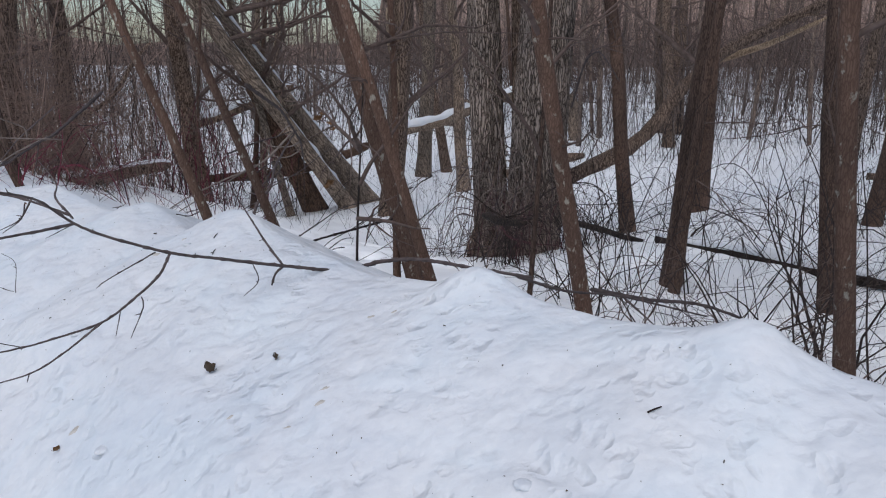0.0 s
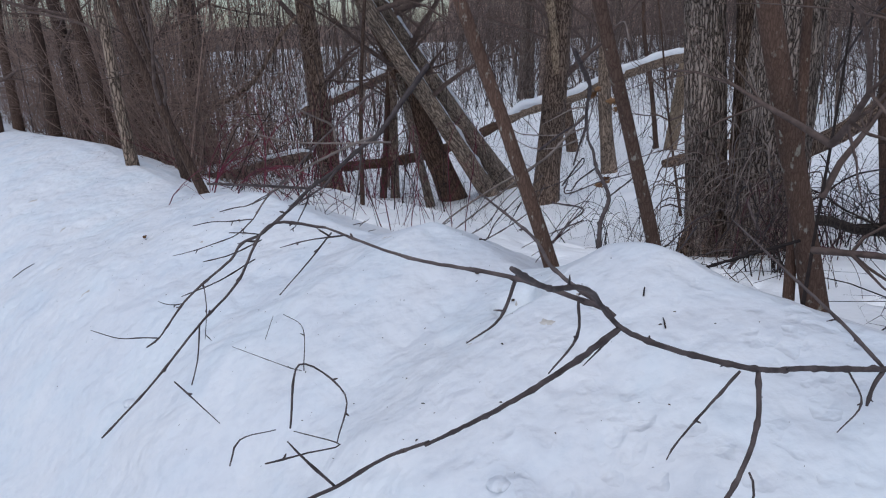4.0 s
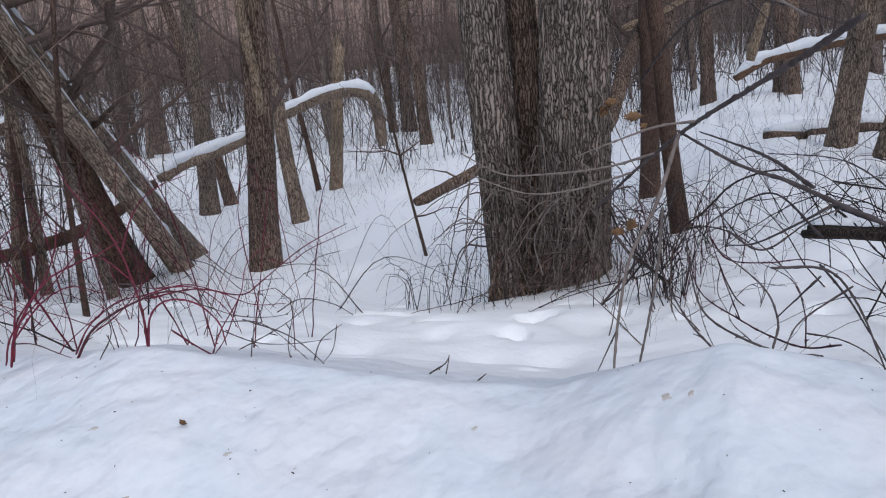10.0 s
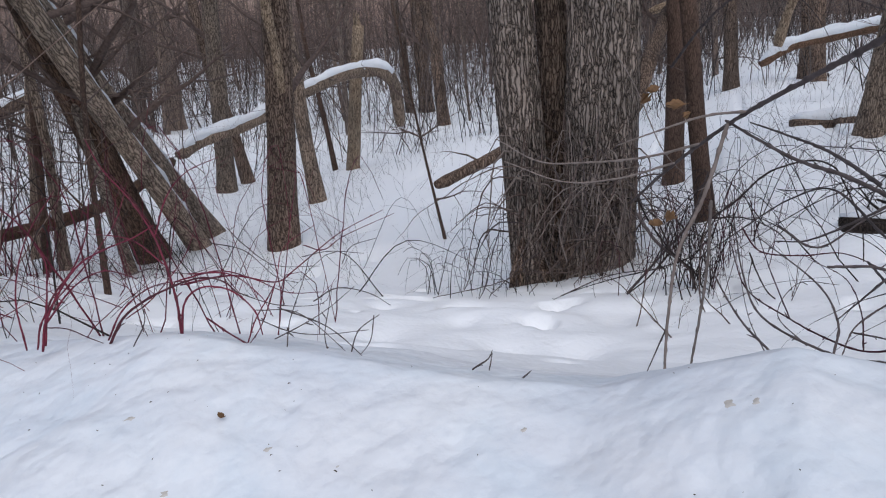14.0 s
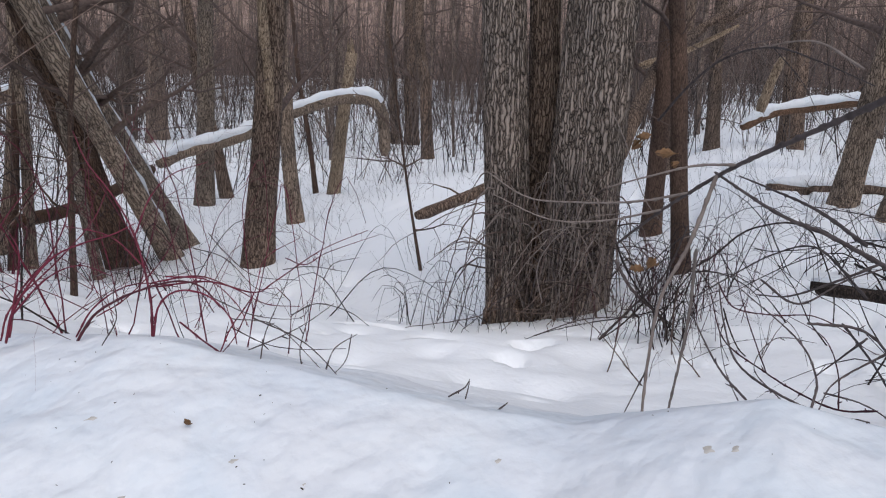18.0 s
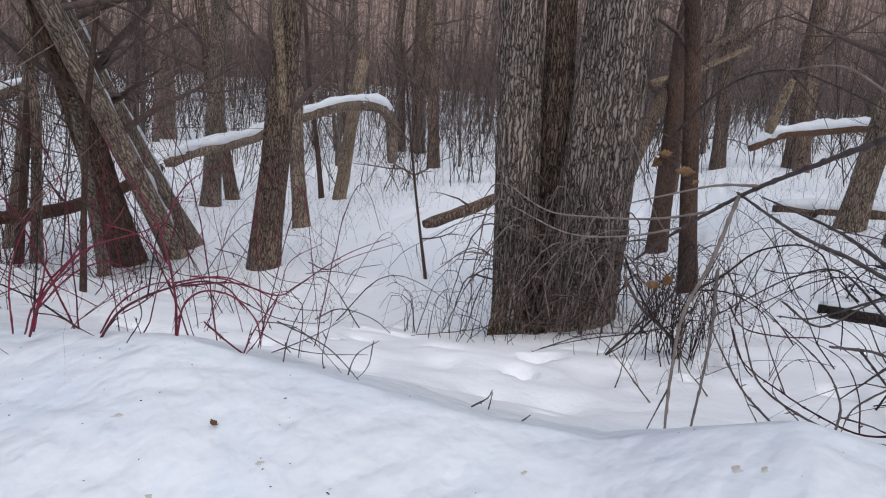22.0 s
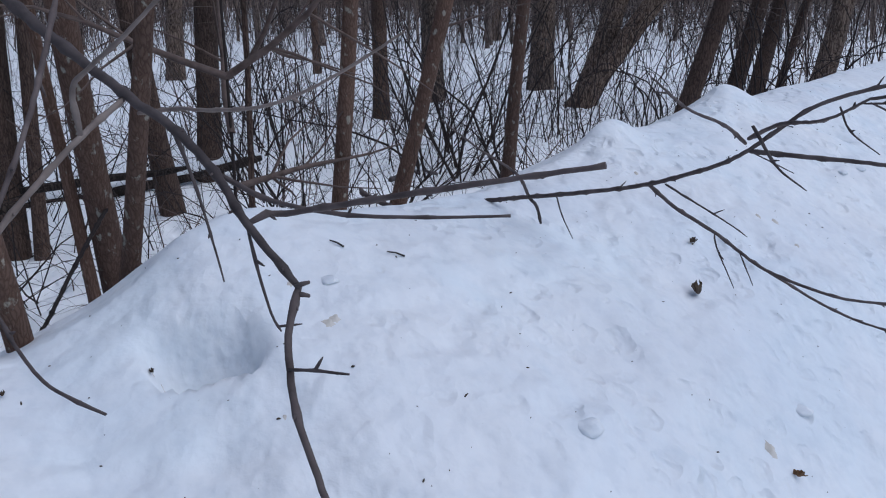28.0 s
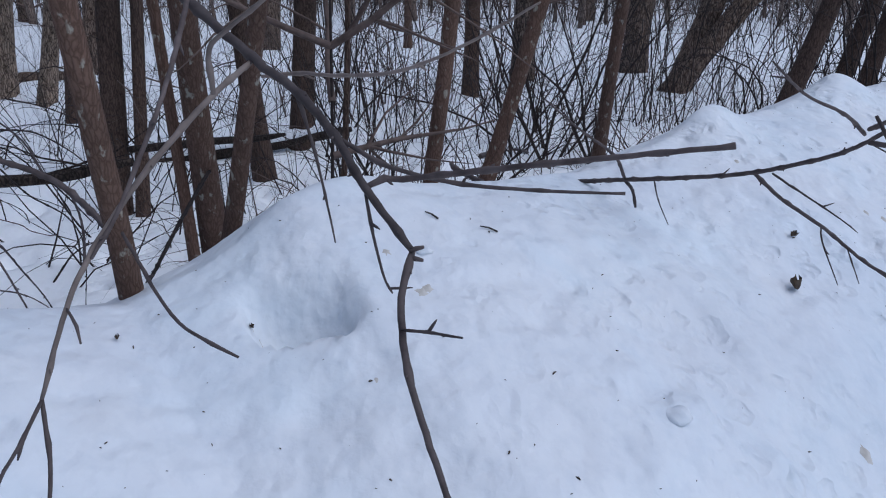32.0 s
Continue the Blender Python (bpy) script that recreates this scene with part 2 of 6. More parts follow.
def bark_material(name, dark, mid, light, scale=1.0, depth=0.012, moss=0.0, stretch=0.12, along=None):
    """Furrowed bark: ridges run up the stem; object z is up."""
    m, n, l, b = material(name, 0.92)
    bend = n.new("ShaderNodeMix")
    bend.data_type = "VECTOR"
    bend.inputs[0].default_value = 0.06 / scale
    drift = n.new("ShaderNodeTexNoise")
    drift.inputs["Scale"].default_value, drift.inputs["Detail"].default_value = 9.0 * scale, 3.0
    l.new(mapped(n, l, (1, 1, 1)), drift.inputs["Vector"])
    l.new(mapped(n, l, (1, 1, stretch), along), bend.inputs[4])
    l.new(drift.outputs["Color"], bend.inputs[5])
    plates = n.new("ShaderNodeTexVoronoi")
    plates.feature = "DISTANCE_TO_EDGE"
    plates.inputs["Scale"].default_value = 40 * scale
    l.new(bend.outputs[1], plates.inputs["Vector"])
    long = mapped(n, l, (22 * scale, 22 * scale, 4.5 * scale), along)
    fine = mapped(n, l, (60 * scale, 60 * scale, 14 * scale), along)
    broad = mapped(n, l, (2.5, 2.5, 1.2))
    wavy = noise_node(n, l, 1.0, 5, long, 0.6, 0.6)
    plate = ramp_node(n, l, plates.outputs["Distance"], [(0.0, (0, 0, 0)), (0.06, (0.3, 0.3, 0.3)), (0.26, (1, 1, 1))])
    ridge = mix_node(n, l, 0.34, plate, wavy)
    grain = noise_node(n, l, 1.0, 4, fine, 0.65)
    colour = ramp_node(n, l, ridge, [(0.22, dark), (0.43, mid), (0.82, light)])
    colour = mix_node(n, l, 0.16, colour, ramp_node(n, l, grain, [(0.3, dark), (0.7, light)]))
    blotch = ramp_node(n, l, noise_node(n, l, 1.0, 4, broad), [(0.35, (0.62, 0.62, 0.62)), (0.7, (1.15, 1.1, 1.05))])
    colour = mix_node(n, l, 1.0, colour, blotch, "MULTIPLY")
    if moss:
        grow = ramp_node(n, l, noise_node(n, l, 38.0, 4, mapped(n, l, (1, 1, 0.6)), 0.6), [(0.6, (0, 0, 0)), (0.68, (moss, moss, moss))])
        colour = mix_node(n, l, grow, colour, (0.42, 0.41, 0.34))
    info = n.new("ShaderNodeObjectInfo")
    vary = ramp_node(n, l, info.outputs["Random"], [(0.0, (0.75, 0.75, 0.76)), (1.0, (1.2, 1.14, 1.1))])
    colour = mix_node(n, l, 1.0, colour, vary, "MULTIPLY")
    l.new(colour, b.inputs["Base Color"])
    first = bump_node(n, l, b, ridge, 1.0, depth)
    bump_node(n, l, b, grain, 0.6, depth * 0.35, first)
    return m


def twig_material(name, low, high, rough=0.75):
    m, n, l, b = material(name, rough)
    v = mapped(n, l, (1, 1, 1))
    c = ramp_node(n, l, noise_node(n, l, 30.0, 4, v), [(0.3, low), (0.7, high)])
    geo = n.new("ShaderNodeNewGeometry")
    vary = ramp_node(n, l, geo.outputs["Random Per Island"], [(0.0, (0.7, 0.7, 0.7)), (1.0, (1.3, 1.25, 1.2))])
    l.new(mix_node(n, l, 1.0, c, vary, "MULTIPLY"), b.inputs["Base Color"])
    bump_node(n, l, b, noise_node(n, l, 140.0, 3, v), 0.5, 0.002)
    return m


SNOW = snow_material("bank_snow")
SNOW_STAIN = twig_material("stained_snow", (0.40, 0.37, 0.33), (0.62, 0.60, 0.57), 0.9)
SNOW_CAP = snow_material("log_snow", False)
BARK_OLD = bark_material("furrowed_bark", (0.016, 0.012, 0.0098), (0.235, 0.187, 0.156), (0.50, 0.42, 0.365), 1.05, 0.026, 0.0, 0.1)
BARK_PALE = bark_material("pale_bark", (0.05, 0.037, 0.029), (0.27, 0.212, 0.166), (0.52, 0.43, 0.345), 1.0, 0.014, 0.0, 0.1, (-0.65, -0.73, 1.0))
BARK = bark_material("brown_bark", (0.019, 0.012, 0.0092), (0.15, 0.106, 0.082), (0.34, 0.26, 0.207), 1.2, 0.014)
BARK_GREY = bark_material("grey_bark", (0.03, 0.023, 0.018), (0.225, 0.174, 0.136), (0.46, 0.37, 0.295), 1.3, 0.012)
BARK_SAPLING = bark_material("sapling_bark", (0.101, 0.062, 0.046), (0.142, 0.088, 0.066), (0.185, 0.120, 0.092), 3.0, 0.002, 0.65)
# far bark and distant wood are paler: haze put into their colours
BARK_FAR = bark_material("far_bark", (0.07, 0.053, 0.045), (0.20, 0.155, 0.13), (0.34, 0.272, 0.232), 0.8, 0.01)
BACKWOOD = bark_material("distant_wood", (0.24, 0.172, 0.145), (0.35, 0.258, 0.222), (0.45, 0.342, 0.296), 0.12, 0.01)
TWIG_HEDGE = twig_material("hedge_twigs", (0.13, 0.088, 0.072), (0.30, 0.215, 0.18), 0.85)
WOOD = bark_material("bare_wood", (0.06, 0.043, 0.032), (0.24, 0.18, 0.128), (0.44, 0.36, 0.27), 1.5, 0.004)
ROT = bark_material("rotten_wood", (0.05, 0.027, 0.017), (0.13, 0.078, 0.052), (0.24, 0.155, 0.105), 2.0, 0.008)
BARK_SLIM = bark_material("slim_bark", (0.047, 0.032, 0.025), (0.101, 0.067, 0.052), (0.159, 0.108, 0.086), 2.2, 0.004)
BARK_RED = bark_material("reddish_bark", (0.03, 0.018, 0.012), (0.15, 0.092, 0.064), (0.28, 0.185, 0.13), 1.1, 0.012, 0.0, 0.1, (-0.39, -0.56, 1.0))
WET = bark_material("wet_bark", (0.010, 0.008, 0.007), (0.028, 0.021, 0.018), (0.07, 0.054, 0.045), 2.0, 0.006)
TWIG = twig_material("brown_twig", (0.070, 0.049, 0.042), (0.145, 0.106, 0.092))
TWIG_NEAR = twig_material("purple_grey_twig", (0.050, 0.039, 0.039), (0.115, 0.094, 0.092))
TWIG_DARK = twig_material("dark_twig", (0.016, 0.0115, 0.0105), (0.042, 0.031, 0.028))
TWIG_GREY = twig_material("grey_twig", (0.13, 0.105, 0.095), (0.235, 0.195, 0.175))
TWIG_RED = twig_material("red_twig", (0.070, 0.010, 0.021), (0.165, 0.021, 0.042), 0.5)
TWIG_WINE = twig_material("wine_twig", (0.040, 0.011, 0.016), (0.085, 0.024, 0.033), 0.6)
LEAF = twig_material("dry_leaf", (0.10, 0.055, 0.028), (0.26, 0.15, 0.075), 0.8)
LEAF_DARK = twig_material("wet_leaf", (0.035, 0.026, 0.02), (0.10, 0.07, 0.045), 0.7)


# ---- mesh making ----
class Shape:
    """Collects vertices and faces of one mesh."""

    def __init__(self):
        self.verts, self.faces, self.count = [], [], 0

    def add(self, verts, faces):
        self.faces.extend(tuple(i + self.count for i in f) for f in faces)
        self.verts.extend(verts)
        self.count += len(verts)

    def tube(self, pts, radii, sides=6, rough=0.0, cap=True, flare=None):
        """A stem through pts; rough: how far its surface swells and dents, as part of its radius."""
        pts = [Vector(p) for p in pts]
        last = len(pts) - 1
        side = None
        verts = []
        for k, p in enumerate(pts):
            d = (pts[min(k + 1, last)] - pts[max(k - 1, 0)]).normalized()
            if side is None:
                side = d.cross((0, 0, 1)) if abs(d.z) < 0.9 else d.cross((1, 0, 0))
            side = (side - d * side.dot(d)).normalized()
            up = d.cross(side)
            for a in range(sides):
                w = 2 * math.pi * a / sides
                r = radii[k]
                q = side * math.cos(w) + up * math.sin(w)
                if rough:
                    r *= 1 + rough * (noise.noise((p * 3 + q * 1.3)) + 0.6 * noise.noise(p * 11 + q * 3.1))
                if flare:
                    r *= flare(p, w, k)
                verts.append(p + q * r)
        faces = [(k * sides + a, k * sides + (a + 1) % sides, (k + 1) * sides + (a + 1) % sides, (k + 1) * sides + a) for k in range(last) for a in range(sides)]
        if cap:
            faces += [tuple(range(sides))[::-1], tuple(last * sides + a for a in range(sides))]
        self.add(verts, faces)

    def mesh(self, name, mat, smooth=True):
        me = bpy.data.meshes.new(name)
        me.from_pydata([tuple(v) for v in self.verts], [], self.faces)
        me.materials.append(mat)
        if smooth:
            me.polygons.foreach_set("use_smooth", [True] * len(me.polygons))
        me.update()
        return me


def part(name, shape, mat, parent=None, label="", smooth=True):
    ob = new(name, shape.mesh(name, mat, smooth))
    if parent is not None:
        ob.parent = parent
    return tagged(ob, label)


def thing(name, place, label, category, group=""):
    ob = new(name)
    ob.location = place
    ob.empty_display_size = 0.2
    return tagged(ob, label, category, group)


def curve(pts, step_len=0.08):
    """A smooth line through pts (x, y, z), as evenly spaced points and how far along (0 to 1) each lies."""
    p = [Vector(q) for q in pts]
    p = [p[0] * 2 - p[1]] + p + [p[-1] * 2 - p[-2]]
    out = []
    for k in range(1, len(p) - 2):
        count = max(2, int((p[k + 1] - p[k]).length / step_len))
        for j in range(count):
            t = j / count
            out.append(0.5 * ((2 * p[k]) + (p[k + 1] - p[k - 1]) * t + (2 * p[k - 1] - 5 * p[k] + 4 * p[k + 1] - p[k + 2]) * t * t + (3 * p[k] - p[k - 1] - 3 * p[k + 1] + p[k + 2]) * t ** 3))
    out.append(p[-2])
    return out, [k / (len(out) - 1) for k in range(len(out))]


def stem(shape, pts, r0, r1, sides=6, step_len=0.06, knobs=0.0, rng=None):
    """A branch that tapers from r0 to r1; knobs: swellings at its buds."""
    line, along = curve(pts, step_len)
    radii = [r0 + (r1 - r0) * a for a in along]
    if knobs and rng:
        wob = [Vector((rng.gauss(0, 1), rng.gauss(0, 1), rng.gauss(0, 1))) * knobs for _ in line]
        line = [q + w * r0 * (0.0 if k in (0, len(line) - 1) else 1.0) for k, (q, w) in enumerate(zip(line, wob))]
        radii = [r * (1.35 if rng.random() < 0.16 else 1.0) for r in radii]
    shape.tube(line, radii, sides)
    return line


def sprig(shape, rng, at, way, length, radius, levels, droop=0.0, sides=4, spread=0.9, count=4):
    """A branching twig that grows from at."""
    n = 5
    p, d = Vector(at), Vector(way).normalized()
    pts, dirs = [p.copy()], [d.copy()]
    for _ in range(n):
        d = (d + Vector((rng.gauss(0, 0.16), rng.gauss(0, 0.16), rng.gauss(0, 0.14) - droop))).normalized()
        p = p + d * (length / n)
        pts.append(p.copy())
        dirs.append(d.copy())
    shape.tube(pts, [radius * (1 - 0.8 * k / n) for k in range(n + 1)], sides, cap=False)
    if levels > 0:
        for _ in range(count):
            k = rng.randint(1, n)
            a = Vector((rng.gauss(0, 1), rng.gauss(0, 1), rng.gauss(0, 0.8))).normalized()
            sprig(shape, rng, pts[k], dirs[k] + a * spread, length * rng.uniform(0.35, 0.65), radius * (1 - 0.8 * k / n) * 0.65, levels - 1, droop, 3, spread, count)


# ---- the ground: road edge, ploughed snow bank and forest floor, one sheet ----
def lumps(x, y, z):
    s, n = -0.6 * x + 0.8 * y, 0.8 * x + 0.6 * y
    v = Vector((s, n * 1.35, 0.0))
    bank = step(0.2, 0.8, n) * step(3.4, 2.2, n) * (1 - 0.7 * math.exp(-((n - 1.85) / 0.3) ** 2))
    h = 0.025 * bank * noise.noise(Vector((s * 2.3, n * 2.0, 3.0)))
    h += bank * 0.017 * noise.noise(v * 5.0) + bank * 0.003 * (0.45 - abs(noise.noise(v * 8.0 + Vector((7, 3, 1)))))
    h += bank * 0.006 * noise.noise(v * 15.0) - 0.03 * bank * max(0.0, noise.noise(v * 11.0 + Vector((3, 8, 2))) - 0.18) + 0.001 * bank * noise.noise(v * 38.0)
    wood = step(2.4, 4.0, n)
    h += wood * (0.05 * noise.noise(v * 0.9) + 0.035 * noise.noise(v * 2.3) + 0.012 * noise.noise(v * 6.1))
    dip = noise.noise(v * 3.1 + Vector((11, 5, 0)))
    h -= wood * 0.09 * step(0.38, 0.62, dip) * step(26, 12, n)
    h += 0.25 * step(9, 25, n) * noise.noise(v * 0.12)
    h += 1.1 * max(0.0, noise.noise(v * 0.035)) * step(20, 60, n)
    return h


def grid_lines(lo, hi, fine, out_lo, out_hi):
    mid = list(np.arange(lo, hi, fine)) + list(np.arange(hi, hi + 3.2, 0.055))
    hi += 3.2
    gap, up = 0.055, [hi]
    while up[-1] < out_hi:
        gap *= 1.16
        up.append(up[-1] + gap)
    gap, down = fine, [lo - fine]
    while down[-1] > out_lo:
        gap *= 1.16
        down.append(down[-1] - gap)
    return down[::-1] + mid + up


S_LINES = grid_lines(-2.6, 6.0, 0.021, -900, 900)
N_LINES = grid_lines(0.55, 3.2, 0.019, -900, 900)
snow = Shape()
snow.verts = []
for s in S_LINES:
    for n in N_LINES:
        x, y = -0.6 * s + 0.8 * n, 0.8 * s + 0.6 * n
        z = ground_z(x, y)
        snow.verts.append((x, y, z + lumps(x, y, z)))
w = len(N_LINES)
snow.faces = [(a * w + b, a * w + b + 1, (a + 1) * w + b + 1, (a + 1) * w + b) for a in range(len(S_LINES) - 1) for b in range(w - 1)]
snow.faces = [f[::-1] for f in snow.faces]
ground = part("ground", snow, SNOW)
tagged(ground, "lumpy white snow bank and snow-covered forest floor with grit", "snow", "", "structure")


def land(x, y):
    z = ground_z(x, y)
    return z + lumps(x, y, z)


# ---- trees ----
def trunk_line(x, y, lean, height, rng, bend=0.02, sink=0.25):
    z = land(x, y) - sink
    pts, off = [], Vector((0, 0, 0))
    count = max(8, int(height / 0.35))
    for k in range(count + 1):
        h = (height + sink) * k / count
        off = Vector((noise.noise(Vector((x * 7, y * 3, h * 0.6))), noise.noise(Vector((x * 3, y * 7 + 9, h * 0.6))), 0)) * bend * min(1.0, h * 0.5) * (1 + h * 0.4)
        ease = 1.0 if abs(lean[0]) + abs(lean[1]) < 0.25 or lean[1] < -0.5 else 1.0 - 0.02 * h
        pts.append(Vector((x + lean[0] * (h - sink) * ease, y + lean[1] * (h - sink) * ease, z + h)) + off)
    return pts


def furrows(x, y, deep):
    """Swelling of an old trunk's surface: upright ridges, wider at the root."""

    def swell(p, w, k):
        q = Vector((math.cos(w) * 7.5 + x, math.sin(w) * 7.5 + y, p.z * 3.4))
        ridge = 1 - abs(noise.noise(q * 0.8)) * 2.2
        ridge2 = 1 - abs(noise.noise(q * 1.7)) * 2.0
        base = 0.1 * math.exp(-max(0.0, p.z) / 0.2) * (1 + 0.5 * math.sin(w * 3 + x))
        return 1 + deep * ridge + 0.5 * deep * ridge2 + base

    return swell


TREE_SEED = [0]


def tree(x, y, lean, r, height=9.0, mat=None, label="", limbs=8, low=1.9, name="tree", sides=14, taper=0.55, deep=0.05, group="bare trees", twigs=1, bend=0.05, limb_mat=None, snow=None):
    """A bare tree: a trunk and its limbs with twigs."""
    TREE_SEED[0] += 1
    rng = random.Random(TREE_SEED[0] * 31)
    mat = mat or BARK
    root = thing(name, (x, y, land(x, y)), label or "bare brown-barked tree standing in snow", "tree", group)
    base = root.location.copy()
    line = trunk_line(x, y, lean, height, rng, bend)
    radii = [r * (1 - taper * k / (len(line) - 1)) for k in range(len(line))]
    shape = Shape()
    shape.tube([p - base for p in line], radii, sides, flare=lambda p, w, k: 1 + deep * (noise.noise(Vector((math.cos(w) * 3, math.sin(w) * 3, p.z * 2 + x))) * 1.6) + 0.3 * math.exp(-max(0.0, p.z) / 0.15))
    bole = part("trunk", shape, mat, root)
    if snow:
        # a thin line of snow along the upper side of a leaning stem
        strip = Shape()
        ridge, width = [], []
        for p, q, rr in zip(line, line[1:], radii):
            for t in (0.0, 0.25, 0.5, 0.75):
                c = p.lerp(q, t)
                up = (c.z - base.z) / height
                if snow[0] < up < snow[1]:
                    d = (q - p).normalized()
                    face = (Vector((0, 0, 1)) - d * d.z).normalized()
                    face = (face * 0.75 + face.cross(d) * (0.66 if face.cross(d).x > 0 else -0.66)).normalized()
                    ridge.append(c + face * rr * 0.985 - base)
                    width.append(max(0.003, rr * (0.14 + 0.3 * noise.noise(c * 4.0))))
        strip.tube(ridge, width, 8, 0.4)
        part("snow_line", strip, SNOW_CAP, root, "thin line of white snow")
    for j in range(limbs):
        k = min(len(line) - 2, int((low + (height - low) * (j + rng.random()) / max(1, limbs)) / (height + 0.25) * (len(line) - 1)))
        a = rng.uniform(0, 2 * math.pi)
        limb = Shape()
        way = Vector((math.cos(a), math.sin(a), rng.uniform(0.2, 1.0)))
        sprig(limb, rng, line[k] - base, way, rng.uniform(1.2, 2.4) * min(1.0, 0.4 + r * 5), max(0.012, radii[k] * 0.35), twigs, -0.03, 5, 0.9, 5)
        part("limb", limb, limb_mat or TWIG, root)
    if math.hypot(x + 1, y - 2) < 14 and height > 3:
        by_road = 0.8 * x + 0.6 * y < 3.2
        for _ in range(3 if by_road else 11):
            spray = Shape()
            k = min(len(line) - 2, int(rng.uniform(0.7, 2.6 if by_road else 4.6) / (height + 0.25) * (len(line) - 1)) + 1)
            a = rng.uniform(0, 2 * math.pi)
            sprig(spray, rng, line[k] - base, (math.cos(a), math.sin(a), rng.uniform(0.1 if by_road else -0.3, 0.8)), rng.uniform(0.5, 1.3) * (0.4 if by_road else 1.0), rng.uniform(0.003, 0.007), 1, 0.03, 3, 0.8, 5)
            part("twig_spray", spray, TWIG, bole)
    return root


# ---- the old double trunk ----
old_tree = thing("double_tree", (3.1, 6.45, land(3.1, 6.45)), "old double tree trunk with deep furrowed grey-brown bark", "tree")
for x, y, lean, r in ((2.98, 6.74, (-0.058, 0.04), 0.182), (3.32, 6.37, (0.026, -0.021), 0.285), (3.32, 6.80, (-0.02, 0.02), 0.13)):
    line = trunk_line(x, y, lean, 7.0, None, 0.01, 0.3)
    pts, along = curve(line, 0.03)
    shape = Shape()
    shape.tube([p - old_tree.location for p in pts], [r * (1.03 - 0.3 * a) for a in along], 180, flare=furrows(x, y, 0.045))
    part("trunk", shape, BARK if r < 0.15 else BARK_OLD, old_tree)
# gnarled roots that reach out of the snow before it
rng = random.Random(21)
for k in range(16):
    a = radians(rng.uniform(175, 275))
    cx, cy, r = (2.98, 6.74, 0.19) if k % 3 else (3.32, 6.37, 0.28)
    u = Vector((math.cos(a), math.sin(a), 0))
    top = Vector((cx, cy, land(cx, cy))) + u * r * 0.95 + Vector((0, 0, rng.uniform(0.15, 0.5)))
    foot = Vector((cx, cy, 0)) + u * (r + rng.uniform(0.04, 0.2))
    foot.z = land(foot.x, foot.y) - 0.03
    root_shape = Shape()
    stem(root_shape, [top - old_tree.location, (top * 0.45 + foot * 0.55) + u * 0.02 - old_tree.location, foot - old_tree.location], rng.uniform(0.014, 0.03), rng.uniform(0.006, 0.014), 7, 0.05, 0.12, rng)
    part("root", root_shape, BARK, old_tree)
# thin suckers that hang about its foot
for k in range(110):
    cx, cy, r = (2.98, 6.74, 0.2) if k % 3 == 0 else (3.32, 6.37, 0.29)
    a = radians(rng.gauss(232, 38))
    u, side = Vector((math.cos(a), math.sin(a), 0)), Vector((-math.sin(a), math.cos(a), 0))
    high = rng.uniform(0.2, 1.15)
    p = Vector((cx, cy, land(cx, cy))) + u * r * 1.03 + Vector((0, 0, high))
    drift, out = rng.gauss(-0.12, 0.42), rng.uniform(0.04, 0.35)
    q = p + side * drift * 0.45 + u * out * 0.7 + Vector((0, 0, rng.uniform(-0.1, 0.22)))
    e = p + side * drift + u * out
    e.z = max(land(e.x, e.y) + 0.01, p.z - high * rng.uniform(0.1, 1.05))
    twig = Shape()
    line = stem(twig, [v - old_tree.location for v in (p, q, e)], rng.uniform(0.0035, 0.0085), 0.0024, 5, 0.07, 0.5, rng)
    for _ in range(2):
        sprig(twig, rng, line[rng.randint(1, len(line) - 1)], side * rng.gauss(0, 1) + Vector((0, 0, rng.gauss(-0.3, 0.6))) + u * 0.4, rng.uniform(0.1, 0.4), 0.0036, 0, 0.03, 3)
    part("sucker", twig, (TWIG, TWIG_GREY, TWIG, TWIG_GREY, TWIG_NEAR)[k % 5], old_tree)
rng = random.Random(4)
for k in range(7):
    limb = Shape()
    sprig(limb, rng, (rng.uniform(-0.3, 0.4), rng.uniform(-0.2, 0.2), rng.uniform(3.5, 8.0)), (rng.gauss(0, 1), rng.gauss(0, 1), 0.6), 2.6, 0.06, 1, -0.02, 6, 0.9, 5)
    part("limb", limb, BARK, old_tree)
# suckers and arching brush that crowd its foot
def tangle(x, y, count, reach, high, thick, mat, label, seed, spread=0.2):
    rng = random.Random(seed)
    z0 = land(x, y)
    shape = Shape()
    for _ in range(count):
        a, b = x + rng.gauss(0, spread), y + rng.gauss(0, spread)
        w, far, up = rng.uniform(0, 6.28), reach * rng.uniform(0.4, 1.2), high * rng.uniform(0.3, 1.1)
        c, d = a + far * math.cos(w), b + far * math.sin(w)
        low = land(a, b)
        p = [(a, b, low - 0.02), (a + far * 0.3 * math.cos(w + 0.5), b + far * 0.3 * math.sin(w + 0.5), low + up * 0.75), (a + far * 0.7 * math.cos(w), b + far * 0.7 * math.sin(w), low + up), (c, d, max(land(c, d) + 0.01, low + up * rng.uniform(0.1, 1.0)))]
        r = thick * rng.uniform(0.5, 1.3)
        line = stem(shape, [Vector(q) - Vector((x, y, z0)) for q in p], r, r * 0.35, 4, 0.09, 0.6, rng)
        for _ in range(3):
            k = rng.randint(1, len(line) - 1)
            sprig(shape, rng, line[k], (rng.gauss(0, 1), rng.gauss(0, 1), rng.gauss(0.4, 0.7)), rng.uniform(0.1, 0.4), r * 0.45, 0, 0.03, 3)
    ob = part("brush", shape, mat)
    ob.location = (x, y, z0)
    tagged(ob, label, "brush", "", "stuff")


